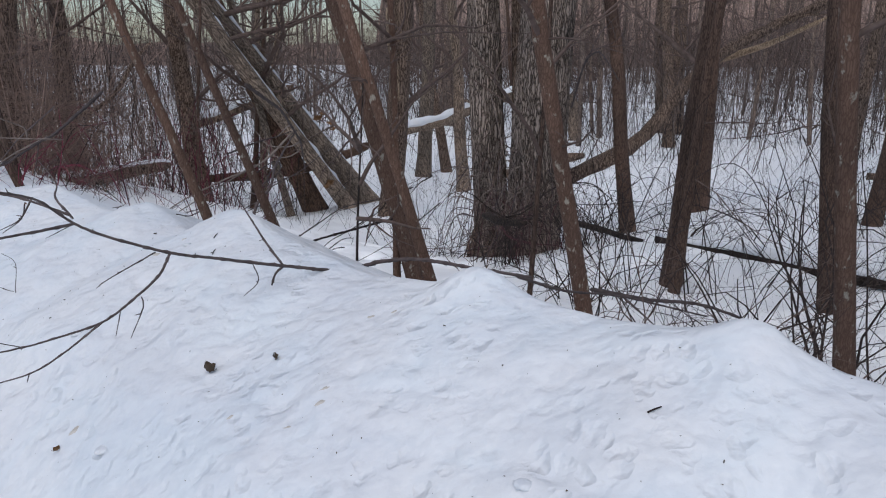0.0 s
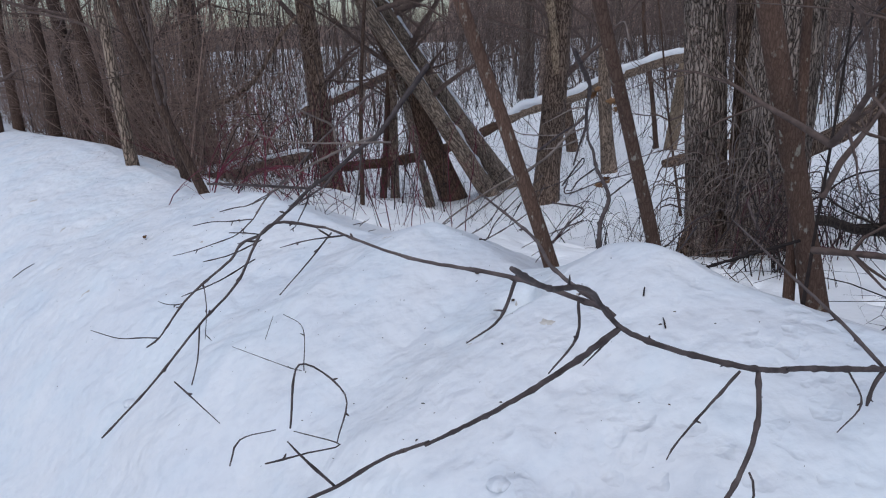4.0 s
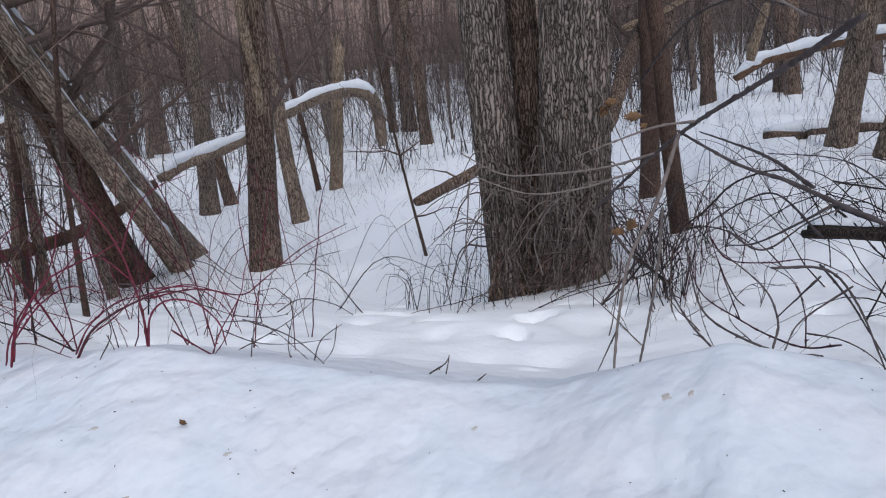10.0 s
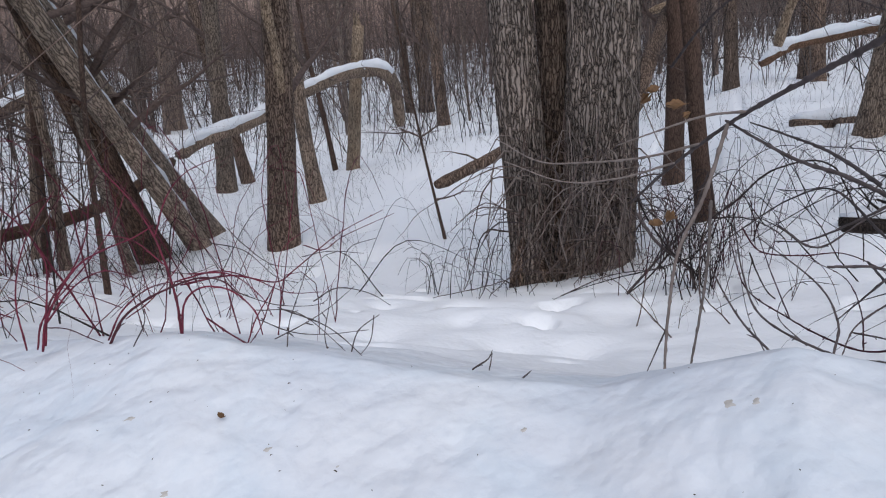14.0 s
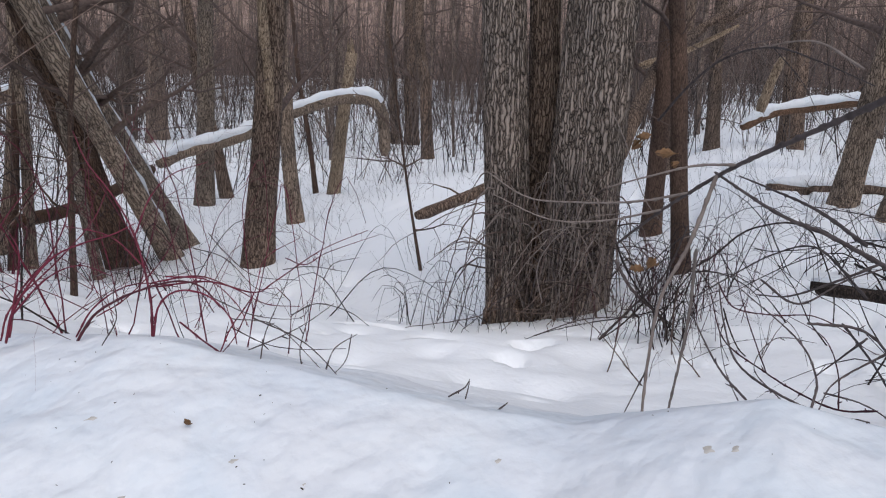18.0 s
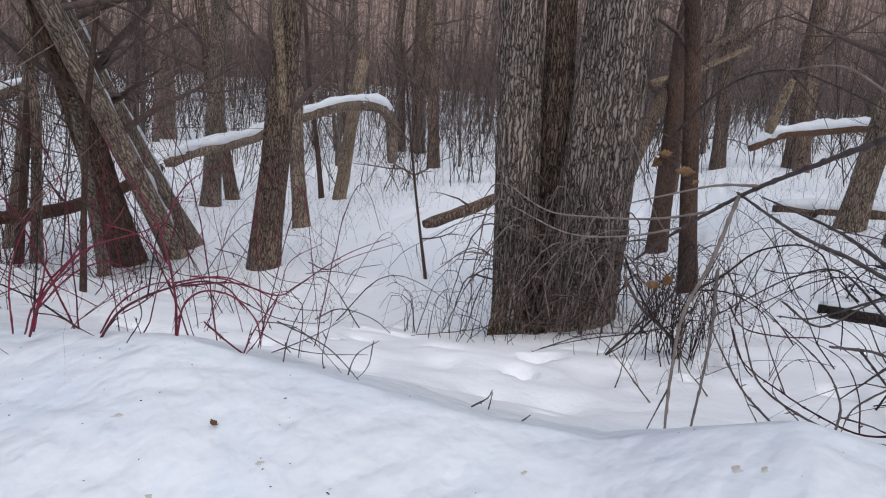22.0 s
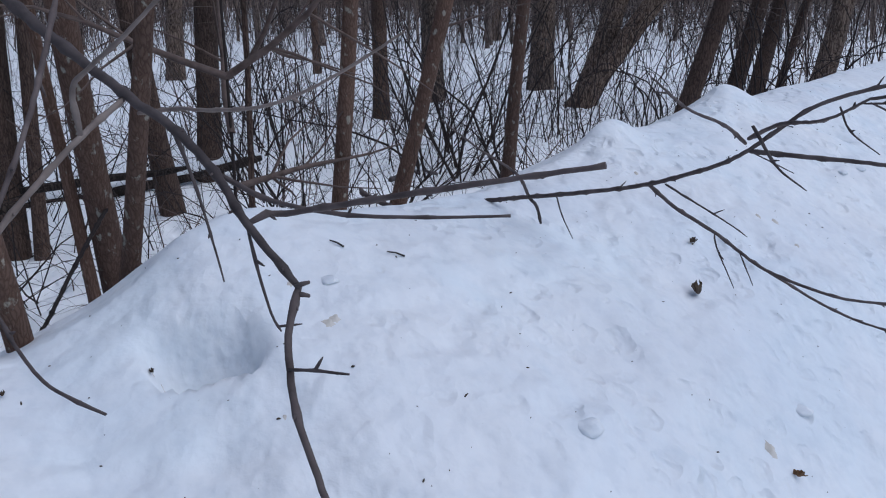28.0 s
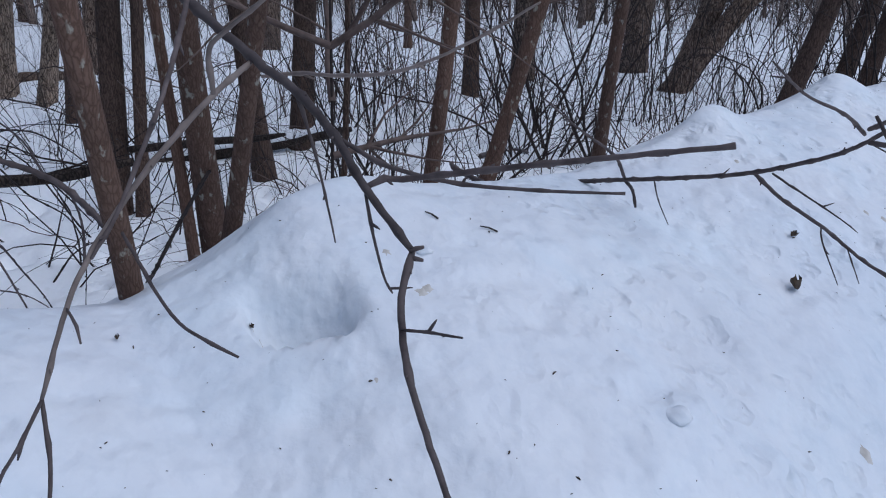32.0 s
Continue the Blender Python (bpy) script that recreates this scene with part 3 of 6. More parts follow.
tangle(3.5, 5.65, 30, 0.6, 0.6, 0.0045, TWIG_DARK, "dark tangled brush by the old trunk's foot", 2)
tangle(3.85, 5.5, 22, 0.7, 0.8, 0.0042, TWIG_DARK, "dark tangled brush by the old trunk's foot", 3, 0.25)
tangle(-0.3, 5.7, 10, 0.8, 1.0, 0.0035, TWIG_RED, "red dogwood twigs arching out of the snow", 10, 0.3)
tangle(0.3, 6.6, 8, 0.7, 0.9, 0.0035, TWIG_RED, "red dogwood twigs arching out of the snow", 11, 0.35)
tangle(5.6, 1.9, 22, 0.9, 1.3, 0.005, TWIG_DARK, "dark fine brush behind the bank", 13, 0.5)
tangle(6.4, 0.6, 26, 1.0, 1.4, 0.006, TWIG_DARK, "dark fine brush behind the bank", 14, 0.6)
tangle(6.9, -0.9, 36, 1.0, 1.4, 0.006, TWIG_DARK, "dark fine brush behind the bank", 15, 0.6)
tangle(5.3, -1.2, 26, 0.8, 1.1, 0.007, TWIG_DARK, "dark fine brush behind the bank", 25, 0.5)
tangle(6.2, -2.3, 34, 1.0, 1.4, 0.008, TWIG_DARK, "dark fine brush behind the bank", 26, 0.7)
tangle(7.5, 2.6, 40, 1.1, 1.5, 0.006, TWIG, "brown fine brush in the wood", 16, 0.7)
tangle(2.75, 4.95, 26, 0.35, 0.5, 0.0045, TWIG_DARK, "dense dark knot of brush by the old trunk", 19, 0.12)
tangle(2.85, 5.0, 28, 0.45, 0.7, 0.0032, TWIG_WINE, "fine reddish-brown twigs knotted by the old trunk", 27, 0.22)
tangle(2.2, 6.75, 18, 0.4, 0.6, 0.003, TWIG_DARK, "fine dark twigs beside the old trunk", 28, 0.2)
tangle(-0.9, 11.0, 30, 0.9, 1.5, 0.006, TWIG_RED, "red dogwood twigs round a tree's foot", 20, 0.4)
tangle(-1.8, 10.6, 34, 1.5, 3.8, 0.006, TWIG, "tall brown brush among leaning trees", 22, 0.8)
tangle(-0.7, 12.2, 30, 1.5, 4.2, 0.007, TWIG, "tall brown brush among leaning trees", 23, 0.9)
tangle(-2.4, 9.2, 26, 1.2, 3.2, 0.005, TWIG_DARK, "tall dark brush among leaning trees", 24, 0.7)
tangle(2.5, 6.3, 12, 0.4, 0.45, 0.003, TWIG_DARK, "fine bare twigs crowding the old trunk's foot", 4)
tangle(4.6, 4.6, 16, 0.9, 0.6, 0.0042, TWIG_DARK, "dark arching brush on the forest snow", 5, 0.5)
tangle(5.0, 3.9, 14, 1.0, 0.7, 0.0045, TWIG_DARK, "dark arching brush on the forest snow", 6, 0.5)
tangle(3.45, 3.3, 8, 0.6, 1.0, 0.0045, TWIG_DARK, "dark upright brush behind the bank", 21, 0.4)

# ---- trees and saplings ----
tree(2.06, 10.12, (0.06, -0.02), 0.170, height=11, mat=BARK, label="straight brown tree trunk with furrowed bark standing in snow", deep=0.07, sides=22)
tree(3.64, 12.63, (-0.07, 0.03), 0.122, height=6, mat=BARK_GREY, label="slim grey-brown tree trunk rising from snow")
tree(3.20, 15.69, (0.05, -0.01), 0.166, height=11, mat=BARK_GREY, label="pale brown tree trunk behind a fallen log")
tree(3.84, 16.33, (-0.17, 0.06), 0.122, height=8, mat=BARK, label="slim dark tree leaning aside in the snow")
tree(13.47, 24.79, (-0.04, 0.02), 0.259, height=14, mat=BARK, label="dark tree trunk far back in the wood")
tree(11.19, 20.31, (-0.06, 0.04), 0.179, height=13, mat=BARK, label="dark tree trunk far back in the wood")
tree(12.98, 25.10, (-0.05, 0.03), 0.159, height=13, mat=BARK, label="dark tree trunk far back in the wood")
tree(5.60, 16.04, (-0.11, 0.05), 0.058, height=6, mat=BARK_SLIM, label="thin dark sapling in deep snow", sides=8, limbs=3)
tree(3.57, 9.02, (-0.13, 0.09), 0.019, height=2.6, mat=BARK_SLIM, bend=0.1, label="thin dark sapling with a bent tip", sides=6, limbs=4, low=0.5)
tree(0.88, 11.4, (-0.38, -0.61), 0.185, height=6, mat=BARK_RED, label="thick reddish trunk leaning over the snow", sides=20, bend=0.03)
tree(1.80, 12.2, (-0.68, -0.92), 0.180, height=6, mat=BARK_PALE, label="grey trunk leaning far over, snow along it", sides=20, snow=(0.12, 0.8), bend=0.02)
tree(1.44, 11.42, (-0.60, -0.85), 0.130, height=6, mat=BARK_PALE, label="pale grey trunk leaning close below a thicker one", sides=16, snow=(0.04, 0.5), bend=0.02)
tree(0.50, 10.86, (-0.20, -0.42), 0.062, height=6, mat=BARK_PALE, label="slender pale trunk leaning before thicker ones", bend=0.03)
tree(-0.29, 7.29, (0.05, -0.01), 0.021, height=5, mat=BARK_SLIM, label="thin brown stem rising through red shrubs", sides=8, limbs=3)
tree(5.91, 7.72, (0.00, -0.00), 0.112, height=10, mat=BARK_SLIM, label="dark tree trunk close behind the double trunk")
tree(10.69, 11.43, (0.03, -0.04), 0.118, height=10, mat=BARK, label="dark slim tree trunk behind the double trunk")
tree(13.92, 12.76, (-0.03, 0.04), 0.167, height=12, mat=BARK, label="dark tree trunk standing in the snowy wood")
tree(14.79, 11.27, (-0.02, 0.03), 0.159, height=12, mat=BARK, label="dark tree trunk before a snow-capped log")
tree(-0.23, 13.34, (0.14, -0.01), 0.068, height=6, mat=BARK_GREY, label="slim brown tree among red shrubs")
tree(-0.04, 12.06, (0.01, -0.00), 0.069, height=6, mat=BARK_GREY, label="slim brown tree among red shrubs")
tree(4.86, 29.40, (0.02, -0.00), 0.250, height=14, mat=BARK_FAR, label="dark tree trunk far back in the wood")
tree(5.65, 28.22, (-0.01, 0.00), 0.341, height=13, mat=BARK_FAR, label="dark tree trunk far back in the wood")
tree(7.94, 6.58, (0.05, -0.10), 0.154, height=12, mat=BARK_GREY, label="rough grey-brown tree trunk with snow at its foot", sides=18)
tree(7.52, 5.89, (0.08, -0.18), 0.091, height=10, mat=BARK_GREY, label="slim grey-brown tree trunk in snow")
tree(10.33, 6.53, (0.04, -0.10), 0.128, height=11, mat=BARK, label="brown tree trunk standing in snow")
tree(15.33, 11.83, (0.00, -0.00), 0.197, height=13, mat=BARK, label="brown tree trunk standing in snow")
tree(20.72, 12.48, (-0.00, 0.01), 0.202, height=13, mat=BARK, label="brown tree trunk far back in snow")
tree(3.68, 3.69, (0.02, -0.06), 0.074, height=7, mat=BARK_SLIM, label="dark trunk behind the saplings by a fallen log", sides=16)
tree(3.63, 3.52, (0.03, -0.09), 0.040, height=6, mat=BARK_SLIM, label="dark slim trunk behind the saplings")
tree(5.25, 2.79, (0.01, -0.10), 0.095, height=8, mat=BARK_SLIM, label="dark trunk leaning behind the snow bank")
tree(15.23, 2.11, (0.00, -0.02), 0.083, height=10, mat=BARK_SLIM, label="thin dark tree standing in snow")
tree(8.15, 1.24, (-0.00, -0.01), 0.093, height=10, mat=BARK_SLIM, label="dark tree trunk standing in snow")
tree(9.85, 0.41, (-0.00, -0.00), 0.158, height=10, mat=BARK, label="dark tree trunk standing in snow")
tree(28.44, -4.27, (-0.01, -0.05), 0.314, height=10, mat=BARK, label="dark tree trunk standing in snow")
tree(8.95, -1.42, (-0.21, -0.66), 0.138, height=9, mat=BARK, label="thick dark trunk leaning far aside from a clump", sides=18, deep=0.1)
tree(9.08, -1.55, (-0.08, -0.28), 0.155, height=9, mat=BARK, label="dark trunk of a clump leaning aside", sides=16)
tree(10.86, -1.42, (-0.00, -0.01), 0.193, height=9, mat=BARK, label="dark trunk of a clump standing in snow", sides=16)
tree(14.43, 4.77, (0.01, -0.08), 0.170, height=12, mat=BARK, label="dark tree trunk far back in snow")
tree(4.68, -0.79, (-0.07, -0.26), 0.074, height=6, mat=BARK_SLIM, label="brown tree leaning behind the snow bank")
tree(6.38, -2.10, (-0.05, -0.19), 0.085, height=8, mat=BARK_SLIM, label="dark tree behind the snow bank")
tree(6.75, -2.60, (-0.06, -0.16), 0.087, height=8, mat=BARK_SLIM, label="dark tree behind the snow bank")
tree(7.14, -3.10, (-0.07, -0.13), 0.045, height=8, mat=BARK_SLIM, label="dark tree behind the snow bank")
tree(8.56, -4.57, (-0.08, -0.13), 0.142, height=9, mat=BARK, label="dark tree behind the snow bank")
tree(4.27, 6.02, (-0.13, 0.05), 0.078, height=7, mat=BARK_SLIM, label="slim brown tree among dark brush")
tree(4.45, 2.93, (-0.09, 0.06), 0.078, height=6, mat=BARK_SLIM, label="dark trunk standing behind the snow bank")
tree(6.33, 5.07, (0.06, -0.05), 0.082, height=7, mat=BARK_SLIM, label="dark trunk leaning aside in the wood")
tree(-1.82, 5.51, (-0.06, -0.02), 0.041, height=5, mat=BARK_GREY, label="pale slim tree leaning off the snow bank", limbs=6, low=1.2)
tree(-0.92, 11.1, (-0.07, -0.00), 0.162, height=8, mat=BARK, label="brown tree rising from the red shrubs", sides=16)
tree(-3.52, 8.94, (-0.07, -0.03), 0.080, height=8, mat=BARK_SLIM, label="dark tree leaning in a dense row", limbs=6, low=1)
tree(-2.55, 7.17, (-0.11, -0.04), 0.064, height=7, mat=BARK_SLIM, label="dark tree leaning in a dense row", limbs=6, low=1)
tree(-1.07, 4.51, (-0.35, -0.08), 0.027, height=4, mat=BARK_SLIM, label="thin tree leaning far aside by the bank", limbs=6, low=0.8)
tree(-1.43, 5.42, (-0.17, -0.04), 0.028, height=4, mat=BARK_SLIM, label="thin tree leaning aside by the bank", limbs=6, low=0.8)
tree(-4.57, 9.57, (-0.01, -0.00), 0.059, height=8, mat=BARK_SLIM, label="dark tree in a dense row", limbs=6, low=1)
tree(-0.23, 12.08, (0.10, 0.00), 0.053, height=5, mat=BARK_SLIM, label="thin dark sapling in snow", sides=8)
tree(-3.40, 7.90, (-0.02, -0.01), 0.059, height=8, mat=BARK_SLIM, label="dark tree leaning in a dense row", limbs=6, low=1)
tree(-4.32, 8.57, (0.02, 0.01), 0.064, height=8, mat=BARK_SLIM, label="dark tree leaning in a dense row", limbs=6, low=1)
tree(-2.43, 8.26, (-0.17, -0.05), 0.046, height=6, mat=BARK_SLIM, label="slim brown tree leaning in the wood", limbs=5, low=1)
tree(-3.37, 11.11, (-0.11, -0.03), 0.102, height=8, mat=BARK_SLIM, label="brown tree leaning in the wood", limbs=5, low=1.2)
tree(-2.85, 8.83, (0.08, 0.03), 0.144, height=9, mat=BARK, label="dark tree trunk in a dense row", limbs=5, low=1.2)
tree(-2.44, 10.03, (-0.04, -0.01), 0.123, height=9, mat=BARK, label="dark tree trunk in a dense row", limbs=5, low=1.2)
tree(0.63, 2.42, (-0.32, -0.08), 0.023, height=4.5, mat=BARK_SAPLING, label="brown sapling with pale lichen specks at the bank", name="sapling", group="saplings on the bank", limbs=5, low=1.6, sides=14, taper=0.4)
tree(1.67, 2.53, (-0.28, -0.05), 0.044, height=5, mat=BARK_SAPLING, label="dark brown sapling behind the snow bank", name="sapling", group="saplings on the bank", limbs=4, low=1.6, sides=14, taper=0.4)
tree(1.56, 2.57, (-0.01, 0.03), 0.020, height=4, mat=BARK_SAPLING, label="thin brown sapling behind the snow bank", name="sapling", group="saplings on the bank", limbs=4, low=1.2, sides=10, taper=0.4)
tree(0.96, 2.29, (-0.32, -0.27), 0.021, height=3.6, mat=BARK_SAPLING, label="brown sapling leaning over the snow bank", name="sapling", group="saplings on the bank", limbs=4, low=1.5, sides=12, taper=0.4)
tree(1.66, 1.79, (-0.30, -0.13), 0.025, height=4, mat=BARK_SAPLING, label="brown sapling leaning behind the bank", name="sapling", group="saplings on the bank", limbs=4, low=1.4, sides=14, taper=0.4)
tree(2.32, 1.57, (-0.27, -0.23), 0.034, height=4, mat=BARK_SAPLING, label="brown sapling with pale lichen specks", name="sapling", group="saplings on the bank", limbs=4, low=1.4, sides=14, taper=0.4)
tree(3.04, 0.88, (-0.17, -0.05), 0.036, height=4.5, mat=BARK_SAPLING, label="brown sapling with pale lichen by a snow lump", name="sapling", group="saplings on the bank", limbs=4, low=1.4, sides=14, taper=0.4)
tree(1.33, 2.08, (0.00, -0.04), 0.006, height=1.0, mat=TWIG_DARK, label="thin dark stem on the bank", name="sapling", group="saplings on the bank", limbs=4, low=0.5, bend=0.09, sides=8, taper=0.5)
tree(2.19, 2.15, (0.01, -0.06), 0.014, height=3.2, mat=BARK_SLIM, label="thin dark stem behind the bank", name="sapling", group="saplings on the bank", limbs=4, low=0.8, sides=8, taper=0.5, bend=0.04)

# ---- the snag, a broken dead stem ----
def snag(x, y, lean, r, height):
    root = thing("snag", (x, y, land(x, y)), "broken dead tree stump, splintered pale wood", "dead tree")
    pts = [p - root.location for p in trunk_line(x, y, lean, height, None, 0.02)]
    body = Shape()
    body.tube(pts, [r * (1 - 0.25 * k / len(pts)) for k in range(len(pts))], 18, 0.12)
    part("trunk", body, WOOD, root)
    rng = random.Random(9)
    for k in range(7):
        a = rng.uniform(0, 6.28)
        chip = Shape()
        p = pts[-1] + Vector((math.cos(a), math.sin(a), 0)) * r * 0.5
        chip.tube([p - Vector((0, 0, 0.1)), p + Vector((rng.gauss(0, 0.02), rng.gauss(0, 0.02), rng.uniform(0.06, 0.3)))], [r * 0.28, 0.006], 5)
        part("splinter", chip, WOOD, root)


snag(5.69, 15.43, (0.11, -0.05), 0.14, 2.75)

# ---- leaning and fallen trunks with snow along the top ----
def fallen(name, pts, r0, r1, mat, label, snow=0.0, seed=1, stubs=3, category="log"):
    root = thing(name, pts[0], label, category)
    base = Vector(pts[0])
    line, along = curve(pts, 0.12)
    radii = [r0 + (r1 - r0) * a for a in along]
    for k, cut in ((0, 0.7), (-1, 0.6)):
        radii[k] *= cut
    body = Shape()
    body.tube([p - base for p in line], radii, 18, 0.26)
    part("trunk", body, mat, root)
    rng = random.Random(seed)
    for k in range(stubs):
        j = rng.randint(2, max(2, len(line) - 3))
        stub = Shape()
        sprig(stub, rng, line[j] - base, (rng.gauss(0, 1), rng.gauss(0, 1), 0.5), rng.uniform(0.3, 1.0), radii[j] * 0.25, 1, 0, 5, 0.9, 3)
        part("stub", stub, mat, root)
    if snow:
        cap = Shape()
        top, rad = [], []
        for j, (p, r) in enumerate(zip(line, radii)):
            if j > 3 and abs((p - line[j - 1]).normalized().z) > 0.72:
                break
            deep = snow * max(0.15, 0.7 + 0.9 * noise.noise(p * 2.3) + 0.4 * noise.noise(p * 7.0)) * min(1.0, j / 3, (len(line) - 1 - j) / 3)
            top.append(p - base + Vector((0, 0, r * 0.72 + deep * 0.35)))
            rad.append(max(0.01, r * 0.62 + deep * 0.5))
        cap.tube(top, rad, 12, 0.3)
        part("snow_cap", cap, SNOW_CAP, root, "soft cap of white snow")
    return root


fallen("fallen_log", [(2.05, 14.25, 0.01), (2.63, 14.4, 0.21), (3.33, 14.49, 0.35), (3.96, 14.57, 0.6), (4.62, 14.61, 0.84), (5.2, 14.67, 1), (5.8, 14.7, 1.06), (6.12, 14.63, 1), (6.32, 14.63, 0.75), (6.35, 14.61, 0.38), (6.36, 14.61, -0.02)], 0.095, 0.11, BARK_GREY, "long fallen trunk arched above the ground, thick snow on it", 0.085, 3, 3)
fallen("fallen_log", [(-0.87, 11.64, -0.31), (-0.18, 12, -0.33), (0.52, 12.52, -0.3), (1.25, 13.3, -0.2), (1.92, 14.07, -0.03)], 0.075, 0.085, ROT, "dark reddish fallen trunk lying among red shrubs", 0, 4, 3)
fallen("fallen_log", [(10.57, 9.82, 0.85), (10.98, 9.55, 1.11), (11.46, 9.15, 1.23), (11.94, 8.67, 1.34), (12.73, 7.91, 1.42)], 0.075, 0.085, ROT, "fallen trunk capped with thick snow", 0.11, 5, 3)
fallen("fallen_log", [(8.3, 7.8, 0.23), (8.78, 7.37, 0.23), (9.22, 6.96, 0.28), (9.61, 6.57, 0.25)], 0.1, 0.08, BARK, "dark fallen log sunk in snow", 0.05, 6, 3)
fallen("fallen_log", [(4.02, 4.74, 0.20), (4.25, 4.40, 0.20), (4.52, 3.95, 0.22), (4.80, 3.45, 0.24), (5.08, 2.95, 0.27), (5.40, 2.40, 0.33)], 0.052, 0.046, WET, "black wet log lying across the snow", 0.03, 7, 2)
fallen("fallen_log", [(2.277, 3.782, 0.642), (2.283, 3.591, 0.674), (2.282, 3.375, 0.689), (2.340, 3.206, 0.715), (2.398, 3.067, 0.740)], 0.026, 0.022, WET, "black rotten log among saplings", 0, 17, 2)
fallen("fallen_log", [(2.714, 3.209, 0.722), (2.765, 3.024, 0.731), (2.817, 2.819, 0.744), (2.865, 2.636, 0.746), (2.919, 2.491, 0.759)], 0.02, 0.014, WET, "black rotten branch lying in the snow", 0, 18, 2)
fallen("fallen_log", [(3.09, 8.4, 0.13), (3.57, 8.43, 0.23), (4.08, 8.42, 0.39), (4.55, 8.41, 0.46)], 0.06, 0.055, BARK, "dark log lying on snow by the double trunk", 0, 8, 3)
fallen("fallen_log", [(-2.54, 8.3, 0.11), (-1.91, 8.63, 0.16), (-1.29, 8.91, 0.25), (-0.96, 9.08, 0.29)], 0.1, 0.07, BARK, "dark fallen trunk lying in brush", 0.02, 9, 3)
fallen("dead_limb", [(-2.34, 8.29, 1), (-2.03, 8.37, 0.95), (-1.74, 8.43, 1.01), (-1.43, 8.48, 1.23), (-1.15, 8.52, 1.65), (-0.96, 8.54, 1.86)], 0.03, 0.02, BARK, "thin curved dark limb in the trees", 0, 10, 0)
fallen("dead_limb", [(3.84, 7.23, 0.3), (4.51, 7.32, 0.57), (4.98, 7.46, 0.82), (5.47, 7.68, 1.32), (6.08, 7.94, 1.77), (6.77, 8.13, 2.1), (7.73, 8.23, 2.51)], 0.09, 0.06, BARK, "long dead limb slanting up through the trees", 0, 11, 3)
fallen("fallen_log", [(-1.84, 14.99, 0.21), (-0.98, 15.21, 0.52), (-0.27, 15.38, 0.82), (0.36, 15.53, 1.06)], 0.1, 0.1, BARK, "fallen trunk with snow along the top", 0.08, 12, 3)
fallen("dead_limb", [(2.16, 9.94, 1.09), (2.12, 9.9, 1.56), (2.07, 9.87, 1.9), (2.02, 9.83, 2.39)], 0.055, 0.05, WOOD, "pale broken limb forking off the brown tree", 0, 13, 0)
fallen("dead_limb", [(6.41, 8.57, 1.73), (6.83, 8.38, 1.88), (7.22, 8.21, 2.07), (7.59, 8.04, 2.28)], 0.05, 0.025, WOOD, "pale broken limb slanting up through the trees", 0, 14, 0)
fallen("dead_limb", [(8.98, 8.49, 1.19), (9.04, 8.4, 1.67), (9.09, 8.31, 1.96)], 0.075, 0.06, WOOD, "short pale leaning stub dusted with snow", 0.02, 15, 0)

# ---- branches that hang over the bank or lie on it ----
def branch_thing(name, label, category, runs, seed=1):
    """A branch of several runs (kind, first radius, last radius, points), with swollen nodes, buds and short spurs."""
    rng = random.Random(seed)
    base, first = Vector(runs[0][3][0]), None
    root = thing(name, base, label, category)
    mats = {"main": TWIG_NEAR, "main2": TWIG_NEAR, "side": TWIG_NEAR, "pale": TWIG_GREY, "red": TWIG_RED, "dark": TWIG_DARK, "wine": TWIG_WINE}
    for kind, r0, r1, pts in runs:
        r0, r1 = r0 * 0.8, r1 * 0.8
        shape = Shape()
        line, along = curve([Vector(p) - base for p in pts], 0.012)
        radii, node = [], rng.randint(3, 6)
        for k, a in enumerate(along):
            node -= 1
            r = r0 + (r1 - r0) * a
            if node == 0:
                node = rng.randint(4, 9)
                r *= 1.32
                if 1 < k < len(line) - 1 and rng.random() < 0.7:
                    d = (line[k + 1] - line[k - 1]).normalized()
                    out = (Vector((rng.gauss(0, 1), rng.gauss(0, 1), rng.gauss(0, 1))).cross(d) + d * 0.9).normalized()
                    spur = rng.uniform(0.004, 0.007) if rng.random() < 0.8 else rng.uniform(0.01, 0.025)
                    shape.tube([line[k], line[k] + out * (r + spur * 0.6), line[k] + out * (r + spur)], [min(r, 0.002), 0.0015, 0.0006], 5)
            elif k in (0, len(line) - 1):
                r *= 0.8
            else:
                r *= rng.uniform(0.95, 1.05)
            radii.append(r)
        line = [p + Vector((rng.gauss(0, 1), rng.gauss(0, 1), rng.gauss(0, 1))) * r * 0.09 for p, r in zip(line, radii)]
        shape.tube(line, radii, 8)
        if first is None or kind.startswith("main"):
            bough = part("stem", shape, mats[kind], root)
            first = first or bough
        else:
            part("twig", shape, mats[kind], first)
    return root


runs = []
runs.append(("main", 0.0080, 0.0038, [(1.269, 1.388, 0.942), (1.050, 1.268, 1.005), (0.829, 1.161, 1.068), (0.705, 1.083, 1.110), (0.544, 1.023, 1.178), (0.449, 1.000, 1.230), (0.377, 0.915, 1.321), (0.296, 0.772, 1.377), (0.236, 0.648, 1.442)]))
runs.append(("side", 0.00627, 0.00209, [(0.446, 1.000, 1.228), (0.347, 0.888, 1.226), (0.243, 0.777, 1.230), (0.148, 0.614, 1.281)]))
runs.append(("side", 0.00558, 0.00209, [(0.433, 1.013, 1.254), (0.298, 1.039, 1.301), (0.140, 1.069, 1.332), (0.011, 1.096, 1.379)]))
runs.append(("side", 0.00488, 0.00209, [(0.443, 1.012, 1.244), (0.369, 1.098, 1.292), (0.347, 1.179, 1.326), (0.266, 1.279, 1.386)]))
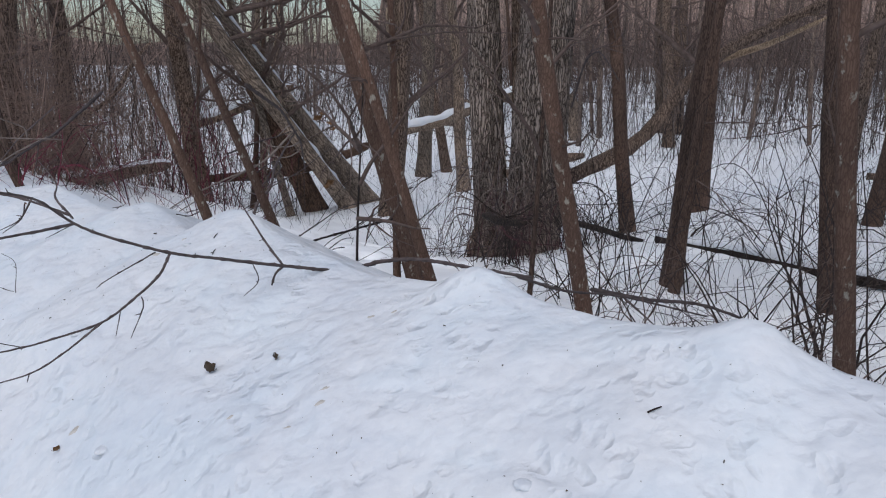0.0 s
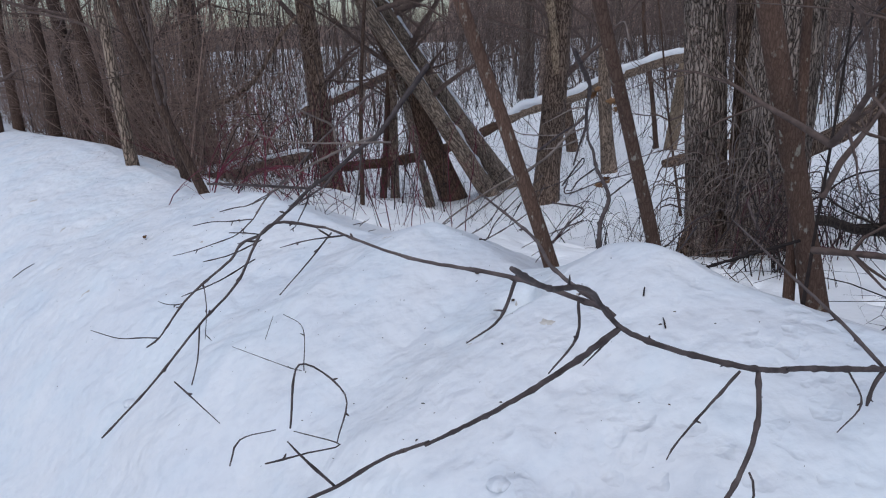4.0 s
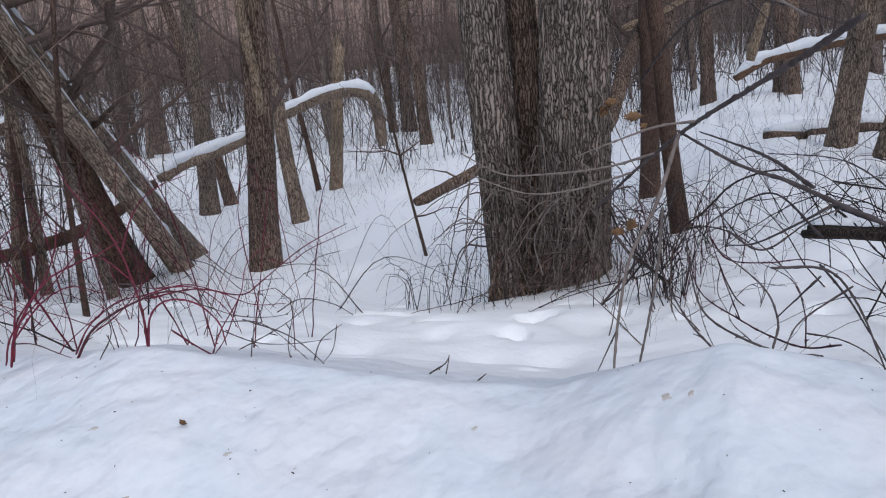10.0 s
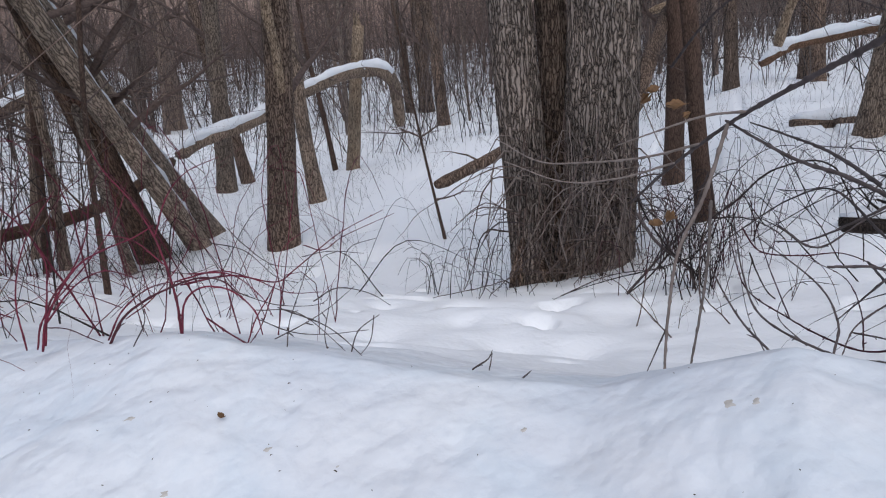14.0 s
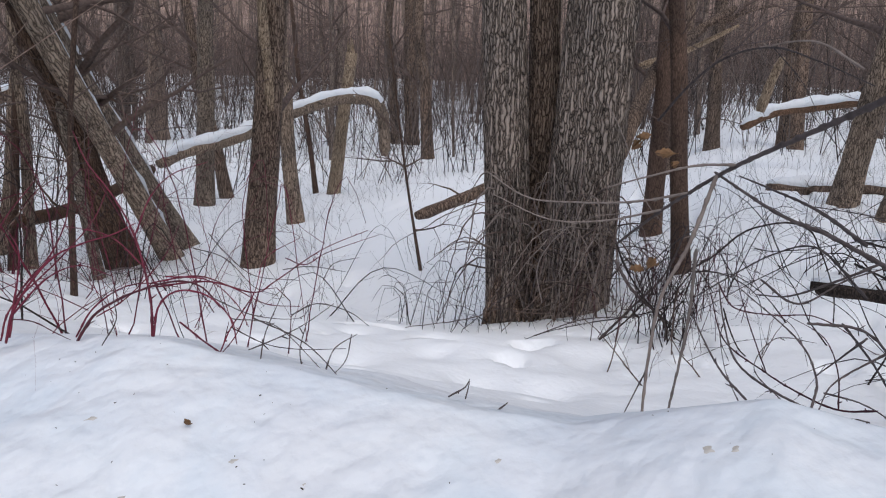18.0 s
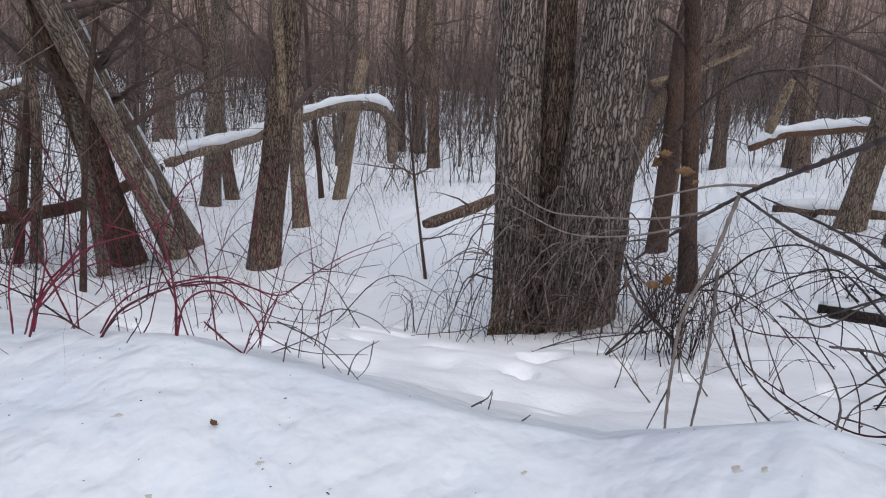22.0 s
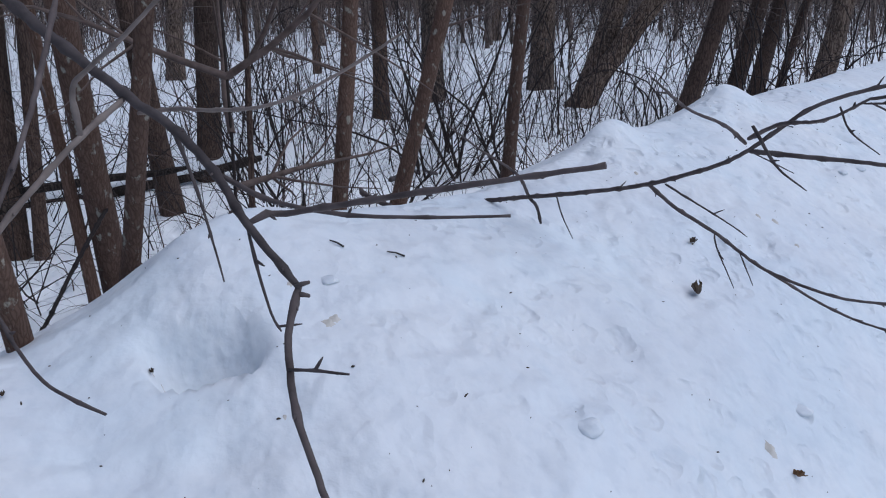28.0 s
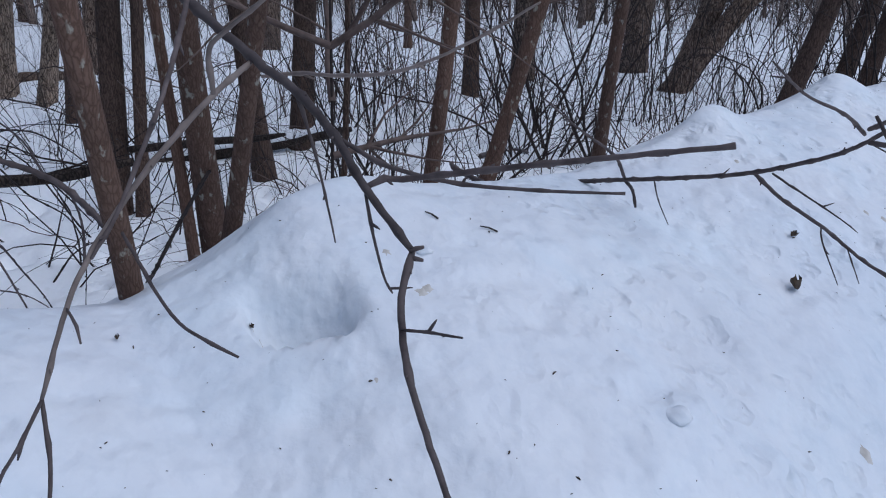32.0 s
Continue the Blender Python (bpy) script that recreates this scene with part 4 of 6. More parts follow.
runs.append(("side", 0.00418, 0.00139, [(0.308, 1.080, 1.299), (0.276, 1.049, 1.236), (0.221, 1.026, 1.206)]))
runs.append(("side", 0.00558, 0.00209, [(0.705, 1.083, 1.109), (0.681, 1.022, 1.056), (0.625, 0.949, 1.008), (0.539, 0.881, 0.952), (0.421, 0.802, 0.932), (0.363, 0.738, 0.934), (0.274, 0.661, 0.945), (0.171, 0.569, 0.996)]))
runs.append(("side", 0.00418, 0.00139, [(0.539, 0.881, 0.952), (0.454, 0.788, 0.895), (0.393, 0.714, 0.869), (0.325, 0.645, 0.869), (0.259, 0.571, 0.888), (0.214, 0.511, 0.916)]))
runs.append(("side", 0.00279, 0.00139, [(0.325, 0.645, 0.866), (0.315, 0.600, 0.839), (0.293, 0.561, 0.828)]))
runs.append(("side", 0.00279, 0.00139, [(0.638, 0.950, 1.006), (0.643, 0.940, 0.974), (0.607, 0.908, 0.886)]))
runs.append(("side", 0.00209, 0.00139, [(0.583, 0.916, 0.975), (0.571, 0.885, 0.904)]))
runs.append(("side", 0.00209, 0.00105, [(0.363, 0.738, 0.934), (0.289, 0.665, 0.988)]))
runs.append(("side", 0.00627, 0.00418, [(1.051, 1.268, 1.006), (1.023, 1.252, 0.983), (1.008, 1.244, 0.941)]))
runs.append(("side", 0.00279, 0.00139, [(0.948, 1.221, 1.029), (0.967, 1.199, 0.972), (0.917, 1.184, 0.923)]))
runs.append(("side", 0.00349, 0.00139, [(0.664, 1.062, 1.118), (0.537, 0.972, 1.057), (0.509, 0.948, 1.037)]))
runs.append(("side", 0.00558, 0.00209, [(1.046, 1.269, 1.010), (0.985, 1.318, 1.084), (0.917, 1.425, 1.163), (0.843, 1.530, 1.249)]))
runs.append(("side", 0.00209, 0.00105, [(0.446, 1.000, 1.228), (0.380, 0.947, 1.197)]))
runs.append(("side", 0.00279, 0.00139, [(0.358, 0.891, 1.318), (0.352, 0.869, 1.275), (0.309, 0.838, 1.240)]))
runs.append(("side", 0.00213, 0.00148, [(0.152, 0.624, 1.279), (0.110, 0.553, 1.306), (0.077, 0.483, 1.327), (0.044, 0.408, 1.357), (0.018, 0.333, 1.380)]))
runs.append(("side", 0.00164, 0.00082, [(0.077, 0.483, 1.327), (0.058, 0.473, 1.357), (0.047, 0.467, 1.377)]))
runs.append(("side", 0.00287, 0.00123, [(0.017, 1.096, 1.377), (-0.064, 1.076, 1.389), (-0.092, 0.956, 1.341), (-0.119, 0.855, 1.322), (-0.149, 0.759, 1.293), (-0.180, 0.681, 1.270)]))
runs.append(("side", 0.00148, 0.00082, [(-0.119, 0.855, 1.322), (-0.123, 0.841, 1.280), (-0.129, 0.826, 1.255)]))
runs.append(("side", 0.00164, 0.00082, [(0.025, 1.087, 1.371), (-0.005, 1.035, 1.343), (-0.041, 0.978, 1.313)]))
runs.append(("side", 0.00164, 0.00082, [(0.048, 1.084, 1.367), (-0.005, 1.045, 1.372), (-0.042, 1.021, 1.369)]))
runs.append(("side", 0.00148, 0.00082, [(-0.073, 1.051, 1.374), (-0.104, 0.995, 1.370), (-0.129, 0.939, 1.377)]))
runs.append(("side", 0.00148, 0.00082, [(-0.074, 0.997, 1.361), (-0.108, 0.927, 1.354), (-0.143, 0.876, 1.352)]))
branch_thing("fallen_branch", "broken forked brown branch lying on the snow bank", "branch", runs, 26)

runs = []
runs.append(("main", 0.0112, 0.008, [(1.294, 1.567, 0.897), (1.424, 1.636, 0.911), (1.595, 1.686, 0.901), (1.856, 1.689, 0.849), (2.081, 1.688, 0.808)]))
runs.append(("side", 0.008, 0.005, [(1.370, 1.547, 0.898), (1.434, 1.529, 0.856), (1.540, 1.547, 0.826)]))
runs.append(("side", 0.0048, 0.003, [(1.856, 1.689, 0.849), (1.930, 1.654, 0.808), (1.989, 1.623, 0.766)]))
branch_thing("fallen_branch", "bare branch lying behind the snow bank's crest", "branch", runs, 31)

runs = []
runs.append(("main", 0.013, 0.006, [(2.299, 1.555, 0.788), (2.540, 1.502, 0.750), (2.754, 1.451, 0.737), (3.002, 1.347, 0.659)]))
runs.append(("side", 0.007, 0.003, [(2.437, 1.519, 0.758), (2.530, 1.382, 0.672)]))
runs.append(("side", 0.008, 0.004, [(1.947, 1.428, 0.891), (2.132, 1.376, 0.843), (2.375, 1.394, 0.805), (2.721, 1.341, 0.726)]))
branch_thing("fallen_branch", "dark bare branch lying low among saplings", "branch", runs, 36)

runs = []
runs.append(("main", 0.0108, 0.00486, [(0.808, 2.483, 0.875), (0.832, 2.573, 0.981), (0.893, 2.694, 1.048), (0.901, 2.915, 1.120), (0.926, 3.075, 1.162), (0.943, 3.234, 1.192), (1.000, 3.494, 1.274)]))
runs.append(("side", 0.0048, 0.00216, [(0.901, 2.915, 1.120), (0.853, 3.002, 1.055), (0.846, 3.109, 0.992), (0.844, 3.202, 0.972)]))
runs.append(("side", 0.0048, 0.00216, [(0.742, 2.993, 0.966), (0.849, 2.906, 0.954), (0.748, 2.773, 0.920), (0.598, 2.621, 0.819)]))
runs.append(("side", 0.0036, 0.00162, [(0.834, 2.827, 0.929), (0.693, 2.879, 0.859), (0.590, 2.857, 0.817)]))
runs.append(("side", 0.0042, 0.00189, [(0.847, 3.197, 1.016), (0.816, 3.063, 0.987), (0.960, 3.015, 1.047), (1.118, 2.927, 1.102)]))
runs.append(("side", 0.0036, 0.00162, [(0.893, 2.694, 1.048), (1.052, 2.832, 1.117), (1.171, 3.045, 1.185), (1.242, 3.325, 1.180)]))
branch_thing("bent_limb", "bent bare limb arching beside the saplings", "branch", runs, 44)

runs = []
runs.append(("main", 0.0119, 0.00536, [(0.778, 2.812, 1.581), (0.859, 2.994, 1.497), (0.932, 3.177, 1.417), (0.974, 3.395, 1.310), (1.017, 3.594, 1.193), (1.024, 3.747, 1.080), (1.031, 3.894, 0.958)]))
runs.append(("pale", 0.0056, 0.00252, [(1.017, 3.594, 1.193), (0.946, 3.763, 1.141), (0.839, 3.951, 1.117), (0.756, 4.098, 1.119), (0.673, 4.233, 1.198)]))
runs.append(("pale", 0.0049, 0.0022, [(1.006, 3.690, 1.121), (0.925, 3.862, 1.060), (0.821, 4.039, 1.041), (0.693, 4.217, 1.115)]))
runs.append(("side", 0.0063, 0.00284, [(0.655, 2.842, 1.207), (0.783, 3.033, 1.245), (0.900, 3.231, 1.262), (0.976, 3.391, 1.277)]))
runs.append(("pale", 0.0056, 0.00252, [(0.974, 3.395, 1.310), (0.941, 3.528, 1.292), (0.898, 3.664, 1.244), (0.844, 3.802, 1.189)]))
runs.append(("pale", 0.0085, 0.0036, [(0.981, 3.472, 1.266), (0.787, 3.400, 1.084), (0.552, 3.296, 0.987), (0.345, 3.155, 0.896), (0.203, 3.045, 0.807)]))
runs.append(("side", 0.0028, 0.00126, [(0.329, 3.143, 0.874), (0.173, 3.082, 0.795)]))
runs.append(("pale", 0.0060, 0.003, [(0.758, 3.354, 1.079), (0.515, 3.179, 0.948), (0.267, 3.027, 0.809)]))
runs.append(("side", 0.0042, 0.00189, [(0.754, 2.866, 1.063), (0.878, 3.067, 1.130), (0.913, 3.210, 1.079), (0.855, 3.302, 0.997), (0.717, 3.326, 0.941)]))
runs.append(("side", 0.0035, 0.00158, [(0.391, 2.914, 0.866), (0.481, 3.053, 0.878), (0.567, 3.192, 0.937), (0.695, 3.356, 1.002)]))
runs.append(("side", 0.0042, 0.00189, [(0.405, 2.666, 0.915), (0.449, 2.808, 0.876), (0.507, 3.011, 0.888), (0.605, 3.136, 0.948), (0.754, 3.273, 1.032)]))
runs.append(("side", 0.0035, 0.00158, [(0.452, 2.803, 0.878), (0.541, 2.848, 0.913), (0.650, 2.964, 0.950), (0.747, 3.193, 1.005)]))
runs.append(("side", 0.0035, 0.00158, [(0.577, 2.771, 1.025), (0.541, 2.848, 0.920)]))
runs.append(("pale", 0.0049, 0.0022, [(1.076, 3.120, 1.598), (1.101, 3.284, 1.674), (1.108, 3.463, 1.660)]))
branch_thing("grey_limb", "grey bare limb reaching over the snow with twigs", "branch", runs, 60)

runs = []
runs.append(("red", 0.00446, 0.00191, [(-0.611, 3.935, 0.858), (-0.601, 3.984, 0.967), (-0.607, 4.088, 1.097), (-0.632, 4.195, 1.188), (-0.672, 4.304, 1.268), (-0.694, 4.359, 1.350)]))
runs.append(("red", 0.00383, 0.00191, [(-0.611, 3.935, 0.858), (-0.592, 3.930, 0.950), (-0.558, 3.869, 0.999), (-0.506, 3.812, 0.993), (-0.469, 3.758, 0.945), (-0.464, 3.735, 0.886)]))
runs.append(("red", 0.00319, 0.00127, [(-0.589, 3.960, 0.990), (-0.462, 3.945, 0.991), (-0.335, 3.954, 0.942), (-0.259, 3.977, 0.962), (-0.100, 4.015, 1.026), (0.066, 4.040, 1.065)]))
runs.append(("red", 0.00319, 0.00191, [(-0.618, 3.936, 0.852), (-0.561, 3.828, 0.863), (-0.518, 3.753, 0.834)]))
runs.append(("red", 0.00319, 0.00191, [(-0.560, 3.870, 0.918), (-0.512, 3.803, 0.872), (-0.462, 3.734, 0.834)]))
runs.append(("wine", 0.0030, 0.0016, [(-0.607, 3.928, 0.853), (-0.636, 3.949, 0.853), (-0.685, 3.970, 0.808), (-0.729, 3.998, 0.799), (-0.802, 4.042, 0.780)]))
runs.append(("wine", 0.0018, 0.0010, [(-0.724, 3.994, 0.799), (-0.744, 4.001, 0.776), (-0.777, 4.014, 0.752), (-0.801, 4.023, 0.738)]))
runs.append(("wine", 0.0016, 0.0010, [(-0.730, 3.998, 0.799), (-0.751, 4.002, 0.768)]))
runs.append(("wine", 0.0018, 0.0010, [(-0.665, 3.959, 0.817), (-0.680, 3.975, 0.834), (-0.686, 3.990, 0.873), (-0.695, 4.006, 0.907)]))
runs.append(("wine", 0.0030, 0.0022, [(-0.607, 3.928, 0.853), (-0.544, 3.880, 0.838), (-0.514, 3.851, 0.814), (-0.492, 3.831, 0.794)]))
runs.append(("wine", 0.0020, 0.0012, [(-0.492, 3.831, 0.794), (-0.466, 3.830, 0.855), (-0.449, 3.833, 0.911)]))
runs.append(("red", 0.0046, 0.0020, [(-0.917, 4.146, 0.836), (-0.899, 4.150, 0.905), (-0.856, 4.141, 0.983), (-0.797, 4.120, 1.055), (-0.728, 4.082, 1.093), (-0.668, 4.046, 1.116), (-0.618, 4.019, 1.146)]))
runs.append(("red", 0.0034, 0.0016, [(-0.899, 4.150, 0.905), (-0.879, 4.159, 0.989), (-0.868, 4.173, 1.065), (-0.884, 4.198, 1.113)]))
runs.append(("red", 0.0034, 0.0014, [(-0.899, 4.150, 0.905), (-0.820, 4.120, 0.998), (-0.746, 4.078, 1.036), (-0.678, 4.024, 1.012)]))
runs.append(("wine", 0.0050, 0.0022, [(-0.770, 4.044, 0.845), (-0.729, 4.032, 0.912), (-0.672, 4.004, 0.957), (-0.598, 3.962, 0.992), (-0.538, 3.924, 1.007), (-0.493, 3.887, 0.992), (-0.463, 3.853, 0.945)]))
runs.append(("wine", 0.0024, 0.0012, [(-0.900, 4.148, 0.898), (-0.854, 4.114, 0.893), (-0.810, 4.076, 0.867), (-0.782, 4.052, 0.852)]))
runs.append(("red", 0.00319, 0.00127, [(-0.774, 4.017, 0.869), (-0.723, 4.060, 0.925), (-0.654, 4.047, 0.973), (-0.586, 4.031, 0.981), (-0.517, 4.014, 0.965)]))
runs.append(("red", 0.00255, 0.00127, [(-0.371, 3.860, 0.971), (-0.436, 3.810, 0.887), (-0.490, 3.786, 0.844)]))
runs.append(("red", 0.00383, 0.00191, [(-0.909, 4.133, 0.854), (-0.878, 4.180, 0.950), (-0.800, 4.222, 1.024), (-0.746, 4.266, 1.105), (-0.719, 4.312, 1.190)]))
runs.append(("red", 0.00319, 0.00127, [(-0.929, 4.134, 0.849), (-0.893, 4.182, 0.921), (-0.760, 4.318, 0.999), (-0.649, 4.402, 1.089), (-0.578, 4.490, 1.192)]))
runs.append(("red", 0.00319, 0.00127, [(-0.951, 4.185, 0.836), (-0.948, 4.235, 0.975), (-0.890, 4.332, 1.103), (-0.789, 4.422, 1.210)]))
runs.append(("red", 0.00319, 0.00127, [(-0.607, 4.088, 1.097), (-0.540, 4.175, 1.186), (-0.454, 4.256, 1.235), (-0.332, 4.323, 1.257)]))
runs.append(("red", 0.00255, 0.00127, [(-0.604, 4.036, 1.031), (-0.664, 4.100, 1.099), (-0.761, 4.167, 1.124)]))
runs.append(("side", 0.00255, 0.00127, [(-0.372, 3.860, 0.901), (-0.291, 3.718, 0.862), (-0.245, 3.572, 0.787)]))
runs.append(("side", 0.00255, 0.00127, [(-0.282, 3.636, 0.798), (-0.226, 3.687, 0.846), (-0.151, 3.704, 0.868)]))
runs.append(("side", 0.00191, 0.00096, [(-0.442, 3.833, 0.919), (-0.344, 3.774, 0.899), (-0.270, 3.630, 0.798)]))
runs.append(("side", 0.00191, 0.00096, [(-0.493, 3.850, 0.981), (-0.389, 3.814, 0.925), (-0.275, 3.788, 0.908), (-0.236, 3.803, 0.945)]))
runs.append(("red", 0.0028, 0.0012, [(-0.586, 4.031, 0.981), (-0.475, 4.001, 0.994), (-0.401, 3.946, 0.968), (-0.333, 3.878, 0.930), (-0.250, 3.843, 0.920)]))
runs.append(("red", 0.0026, 0.0012, [(-0.551, 4.023, 0.997), (-0.453, 3.974, 0.986), (-0.402, 3.904, 0.932), (-0.396, 3.838, 0.888)]))
runs.append(("side", 0.0024, 0.001, [(-0.303, 3.778, 0.923), (-0.227, 3.787, 0.940), (-0.148, 3.759, 0.914), (-0.096, 3.741, 0.871)]))
runs.append(("side", 0.0022, 0.001, [(-0.425, 3.763, 0.855), (-0.348, 3.765, 0.872), (-0.262, 3.782, 0.892), (-0.178, 3.785, 0.934)]))
runs.append(("side", 0.002, 0.001, [(-0.443, 3.833, 0.896), (-0.378, 3.767, 0.861), (-0.308, 3.715, 0.851), (-0.196, 3.682, 0.843)]))
runs.append(("side", 0.002, 0.001, [(-0.318, 3.676, 0.806), (-0.308, 3.715, 0.851), (-0.264, 3.761, 0.922), (-0.259, 3.781, 0.954)]))
runs.append(("side", 0.0022, 0.001, [(-0.406, 3.735, 0.831), (-0.371, 3.785, 0.885), (-0.299, 3.842, 0.966), (-0.255, 3.888, 1.013)]))
runs.append(("red", 0.0024, 0.001, [(-0.489, 3.786, 0.851), (-0.443, 3.833, 0.896), (-0.360, 3.888, 0.962), (-0.302, 3.951, 1.035), (-0.193, 3.970, 1.078)]))
runs.append(("side", 0.002, 0.001, [(-0.444, 4.149, 1.038), (-0.372, 4.073, 1.015), (-0.324, 3.982, 0.949), (-0.278, 3.931, 0.932)]))
runs.append(("side", 0.002, 0.001, [(-0.164, 3.711, 0.867), (-0.214, 3.647, 0.827), (-0.267, 3.629, 0.798)]))
runs.append(("side", 0.0018, 0.001, [(-0.143, 3.925, 0.959), (-0.093, 3.955, 0.996), (-0.003, 3.965, 1.002)]))
runs.append(("red", 0.0022, 0.001, [(-0.217, 4.014, 1.013), (-0.145, 4.036, 0.980), (-0.063, 4.052, 1.006), (0.122, 4.066, 1.041)]))
runs.append(("side", 0.0018, 0.0009, [(-0.244, 3.971, 0.992), (-0.151, 3.984, 0.987), (-0.040, 3.984, 0.958)]))
runs.append(("red", 0.0024, 0.001, [(-0.726, 4.009, 0.917), (-0.646, 4.024, 0.954), (-0.543, 4.072, 1.032), (-0.471, 4.156, 1.105)]))
runs.append(("side", 0.002, 0.001, [(-0.735, 3.909, 0.875), (-0.691, 3.952, 0.921), (-0.684, 4.002, 0.973), (-0.640, 4.095, 1.037)]))
runs.append(("side", 0.002, 0.001, [(-0.710, 4.108, 0.995), (-0.627, 4.092, 1.013), (-0.536, 4.050, 0.989), (-0.431, 4.040, 1.012)]))
runs.append(("side", 0.002, 0.001, [(-0.383, 4.182, 1.068), (-0.355, 4.120, 1.019), (-0.309, 4.019, 0.971), (-0.201, 3.952, 0.959)]))
branch_thing("dogwood_shrub", "red-stemmed dogwood shrub arching out of the snow", "shrub", runs, 96)

runs = []
runs.append(("pale", 0.0048, 0.0026, [(0.075, 2.010, 1.398), (0.000, 2.038, 1.369), (-0.102, 2.072, 1.322), (-0.168, 2.092, 1.285), (-0.218, 2.106, 1.251), (-0.256, 2.114, 1.219), (-0.303, 2.124, 1.154)]))
runs.append(("main", 0.0042, 0.0024, [(0.067, 2.064, 1.511), (-0.036, 2.063, 1.424), (-0.095, 2.067, 1.374), (-0.145, 2.079, 1.322), (-0.185, 2.089, 1.283), (-0.220, 2.102, 1.252)]))
runs.append(("side", 0.0024, 0.0017, [(-0.185, 2.086, 1.265), (-0.227, 2.054, 1.245), (-0.256, 2.034, 1.234), (-0.290, 2.005, 1.220), (-0.320, 1.978, 1.221), (-0.351, 1.942, 1.220)]))
runs.append(("side", 0.0019, 0.0014, [(-0.256, 2.114, 1.219), (-0.278, 2.097, 1.212), (-0.296, 2.087, 1.204)]))
runs.append(("main2", 0.0024, 0.0013, [(-0.303, 2.124, 1.154), (-0.372, 2.110, 1.153), (-0.418, 2.100, 1.156), (-0.466, 2.081, 1.151)]))
runs.append(("main2", 0.0026, 0.0013, [(-0.303, 2.124, 1.154), (-0.351, 2.101, 1.115), (-0.414, 2.080, 1.096), (-0.470, 2.066, 1.082), (-0.523, 2.054, 1.073)]))
branch_thing("drooping_branch", "thin bare branch drooping over the snow bank", "branch", runs, 105)

runs = []
runs.append(("side", 0.0024, 0.0012, [(-0.182, 2.043, 0.629), (-0.187, 2.064, 0.698), (-0.184, 2.094, 0.820), (-0.239, 2.099, 0.867)]))
runs.append(("side", 0.00176, 0.00096, [(-0.194, 2.065, 0.698), (-0.230, 2.058, 0.713), (-0.374, 2.001, 0.812)]))
runs.append(("side", 0.00144, 0.0008, [(-0.289, 2.051, 0.809), (-0.269, 2.100, 0.863)]))
branch_thing("dry_stalk", "thin dry forked stalk bent over the snow bank", "branch", runs, 110)

runs = []
runs.append(("side", 0.0021, 0.0012, [(-0.035, 0.929, 1.133), (-0.019, 0.955, 1.217), (0.042, 0.950, 1.170), (0.028, 0.926, 1.107)]))
runs.append(("side", 0.0018, 0.0009, [(-0.061, 0.869, 1.116), (-0.009, 0.906, 1.107), (0.032, 0.927, 1.105), (-0.031, 0.930, 1.128)]))
runs.append(("side", 0.0015, 0.00072, [(-0.095, 0.824, 1.143), (-0.088, 0.859, 1.159), (-0.050, 0.904, 1.146)]))
runs.append(("side", 0.0015, 0.00072, [(-0.184, 0.929, 1.213), (-0.122, 0.900, 1.162)]))
branch_thing("bent_stalk", "thin dry stalk bent in a loop on the snow", "branch", runs, 116)

runs = []
runs.append(("side", 0.003, 0.0015, [(-0.108, 3.345, 0.821), (-0.054, 3.354, 0.829), (-0.034, 3.364, 0.842)]))
runs.append(("side", 0.003, 0.0015, [(-0.046, 3.245, 0.811), (-0.002, 3.259, 0.816)]))
runs.append(("side", 0.0025, 0.0012, [(-0.077, 3.321, 0.818), (-0.046, 3.348, 0.844)]))
branch_thing("snow_twig", "small dark twig poking out of the snow", "branch", runs, 121)

runs = []
runs.append(("main", 0.0098, 0.0048, [(0.220, 2.221, 1.565), (0.141, 2.107, 1.476), (0.074, 2.003, 1.401), (0.026, 1.950, 1.372), (-0.032, 1.898, 1.329), (-0.100, 1.861, 1.288), (-0.159, 1.810, 1.238)]))
runs.append(("main2", 0.005, 0.0024, [(-0.159, 1.810, 1.238), (-0.173, 1.814, 1.227), (-0.200, 1.821, 1.205), (-0.230, 1.819, 1.183), (-0.276, 1.813, 1.164), (-0.301, 1.800, 1.129), (-0.370, 1.772, 1.078), (-0.415, 1.750, 1.038), (-0.444, 1.732, 1.001), (-0.474, 1.715, 0.963), (-0.503, 1.705, 0.944)]))
runs.append(("side", 0.0018, 0.0009, [(-0.368, 1.772, 1.078), (-0.365, 1.765, 1.028), (-0.368, 1.758, 0.987), (-0.374, 1.749, 0.940)]))
runs.append(("side", 0.0018, 0.0009, [(-0.415, 1.750, 1.038), (-0.432, 1.738, 1.038), (-0.453, 1.730, 1.045), (-0.466, 1.723, 1.055)]))
runs.append(("side", 0.0022, 0.0012, [(-0.474, 1.715, 0.963), (-0.506, 1.698, 0.973), (-0.555, 1.681, 0.981), (-0.613, 1.674, 1.007)]))
runs.append(("side", 0.0036, 0.0028, [(-0.163, 1.813, 1.240), (-0.170, 1.799, 1.246)]))
runs.append(("side", 0.0040, 0.0030, [(-0.164, 1.814, 1.233), (-0.172, 1.800, 1.233)]))
runs.append(("side", 0.0022, 0.0016, [(-0.233, 1.820, 1.186), (-0.261, 1.795, 1.197), (-0.291, 1.766, 1.206)]))
runs.append(("side", 0.0024, 0.0013, [(-0.099, 1.861, 1.285), (-0.111, 1.855, 1.252), (-0.131, 1.845, 1.216), (-0.142, 1.838, 1.197), (-0.154, 1.831, 1.190)]))
runs.append(("side", 0.0030, 0.0014, [(0.026, 1.950, 1.372), (0.025, 1.939, 1.336), (0.017, 1.926, 1.287), (0.008, 1.915, 1.237), (-0.002, 1.906, 1.192)]))
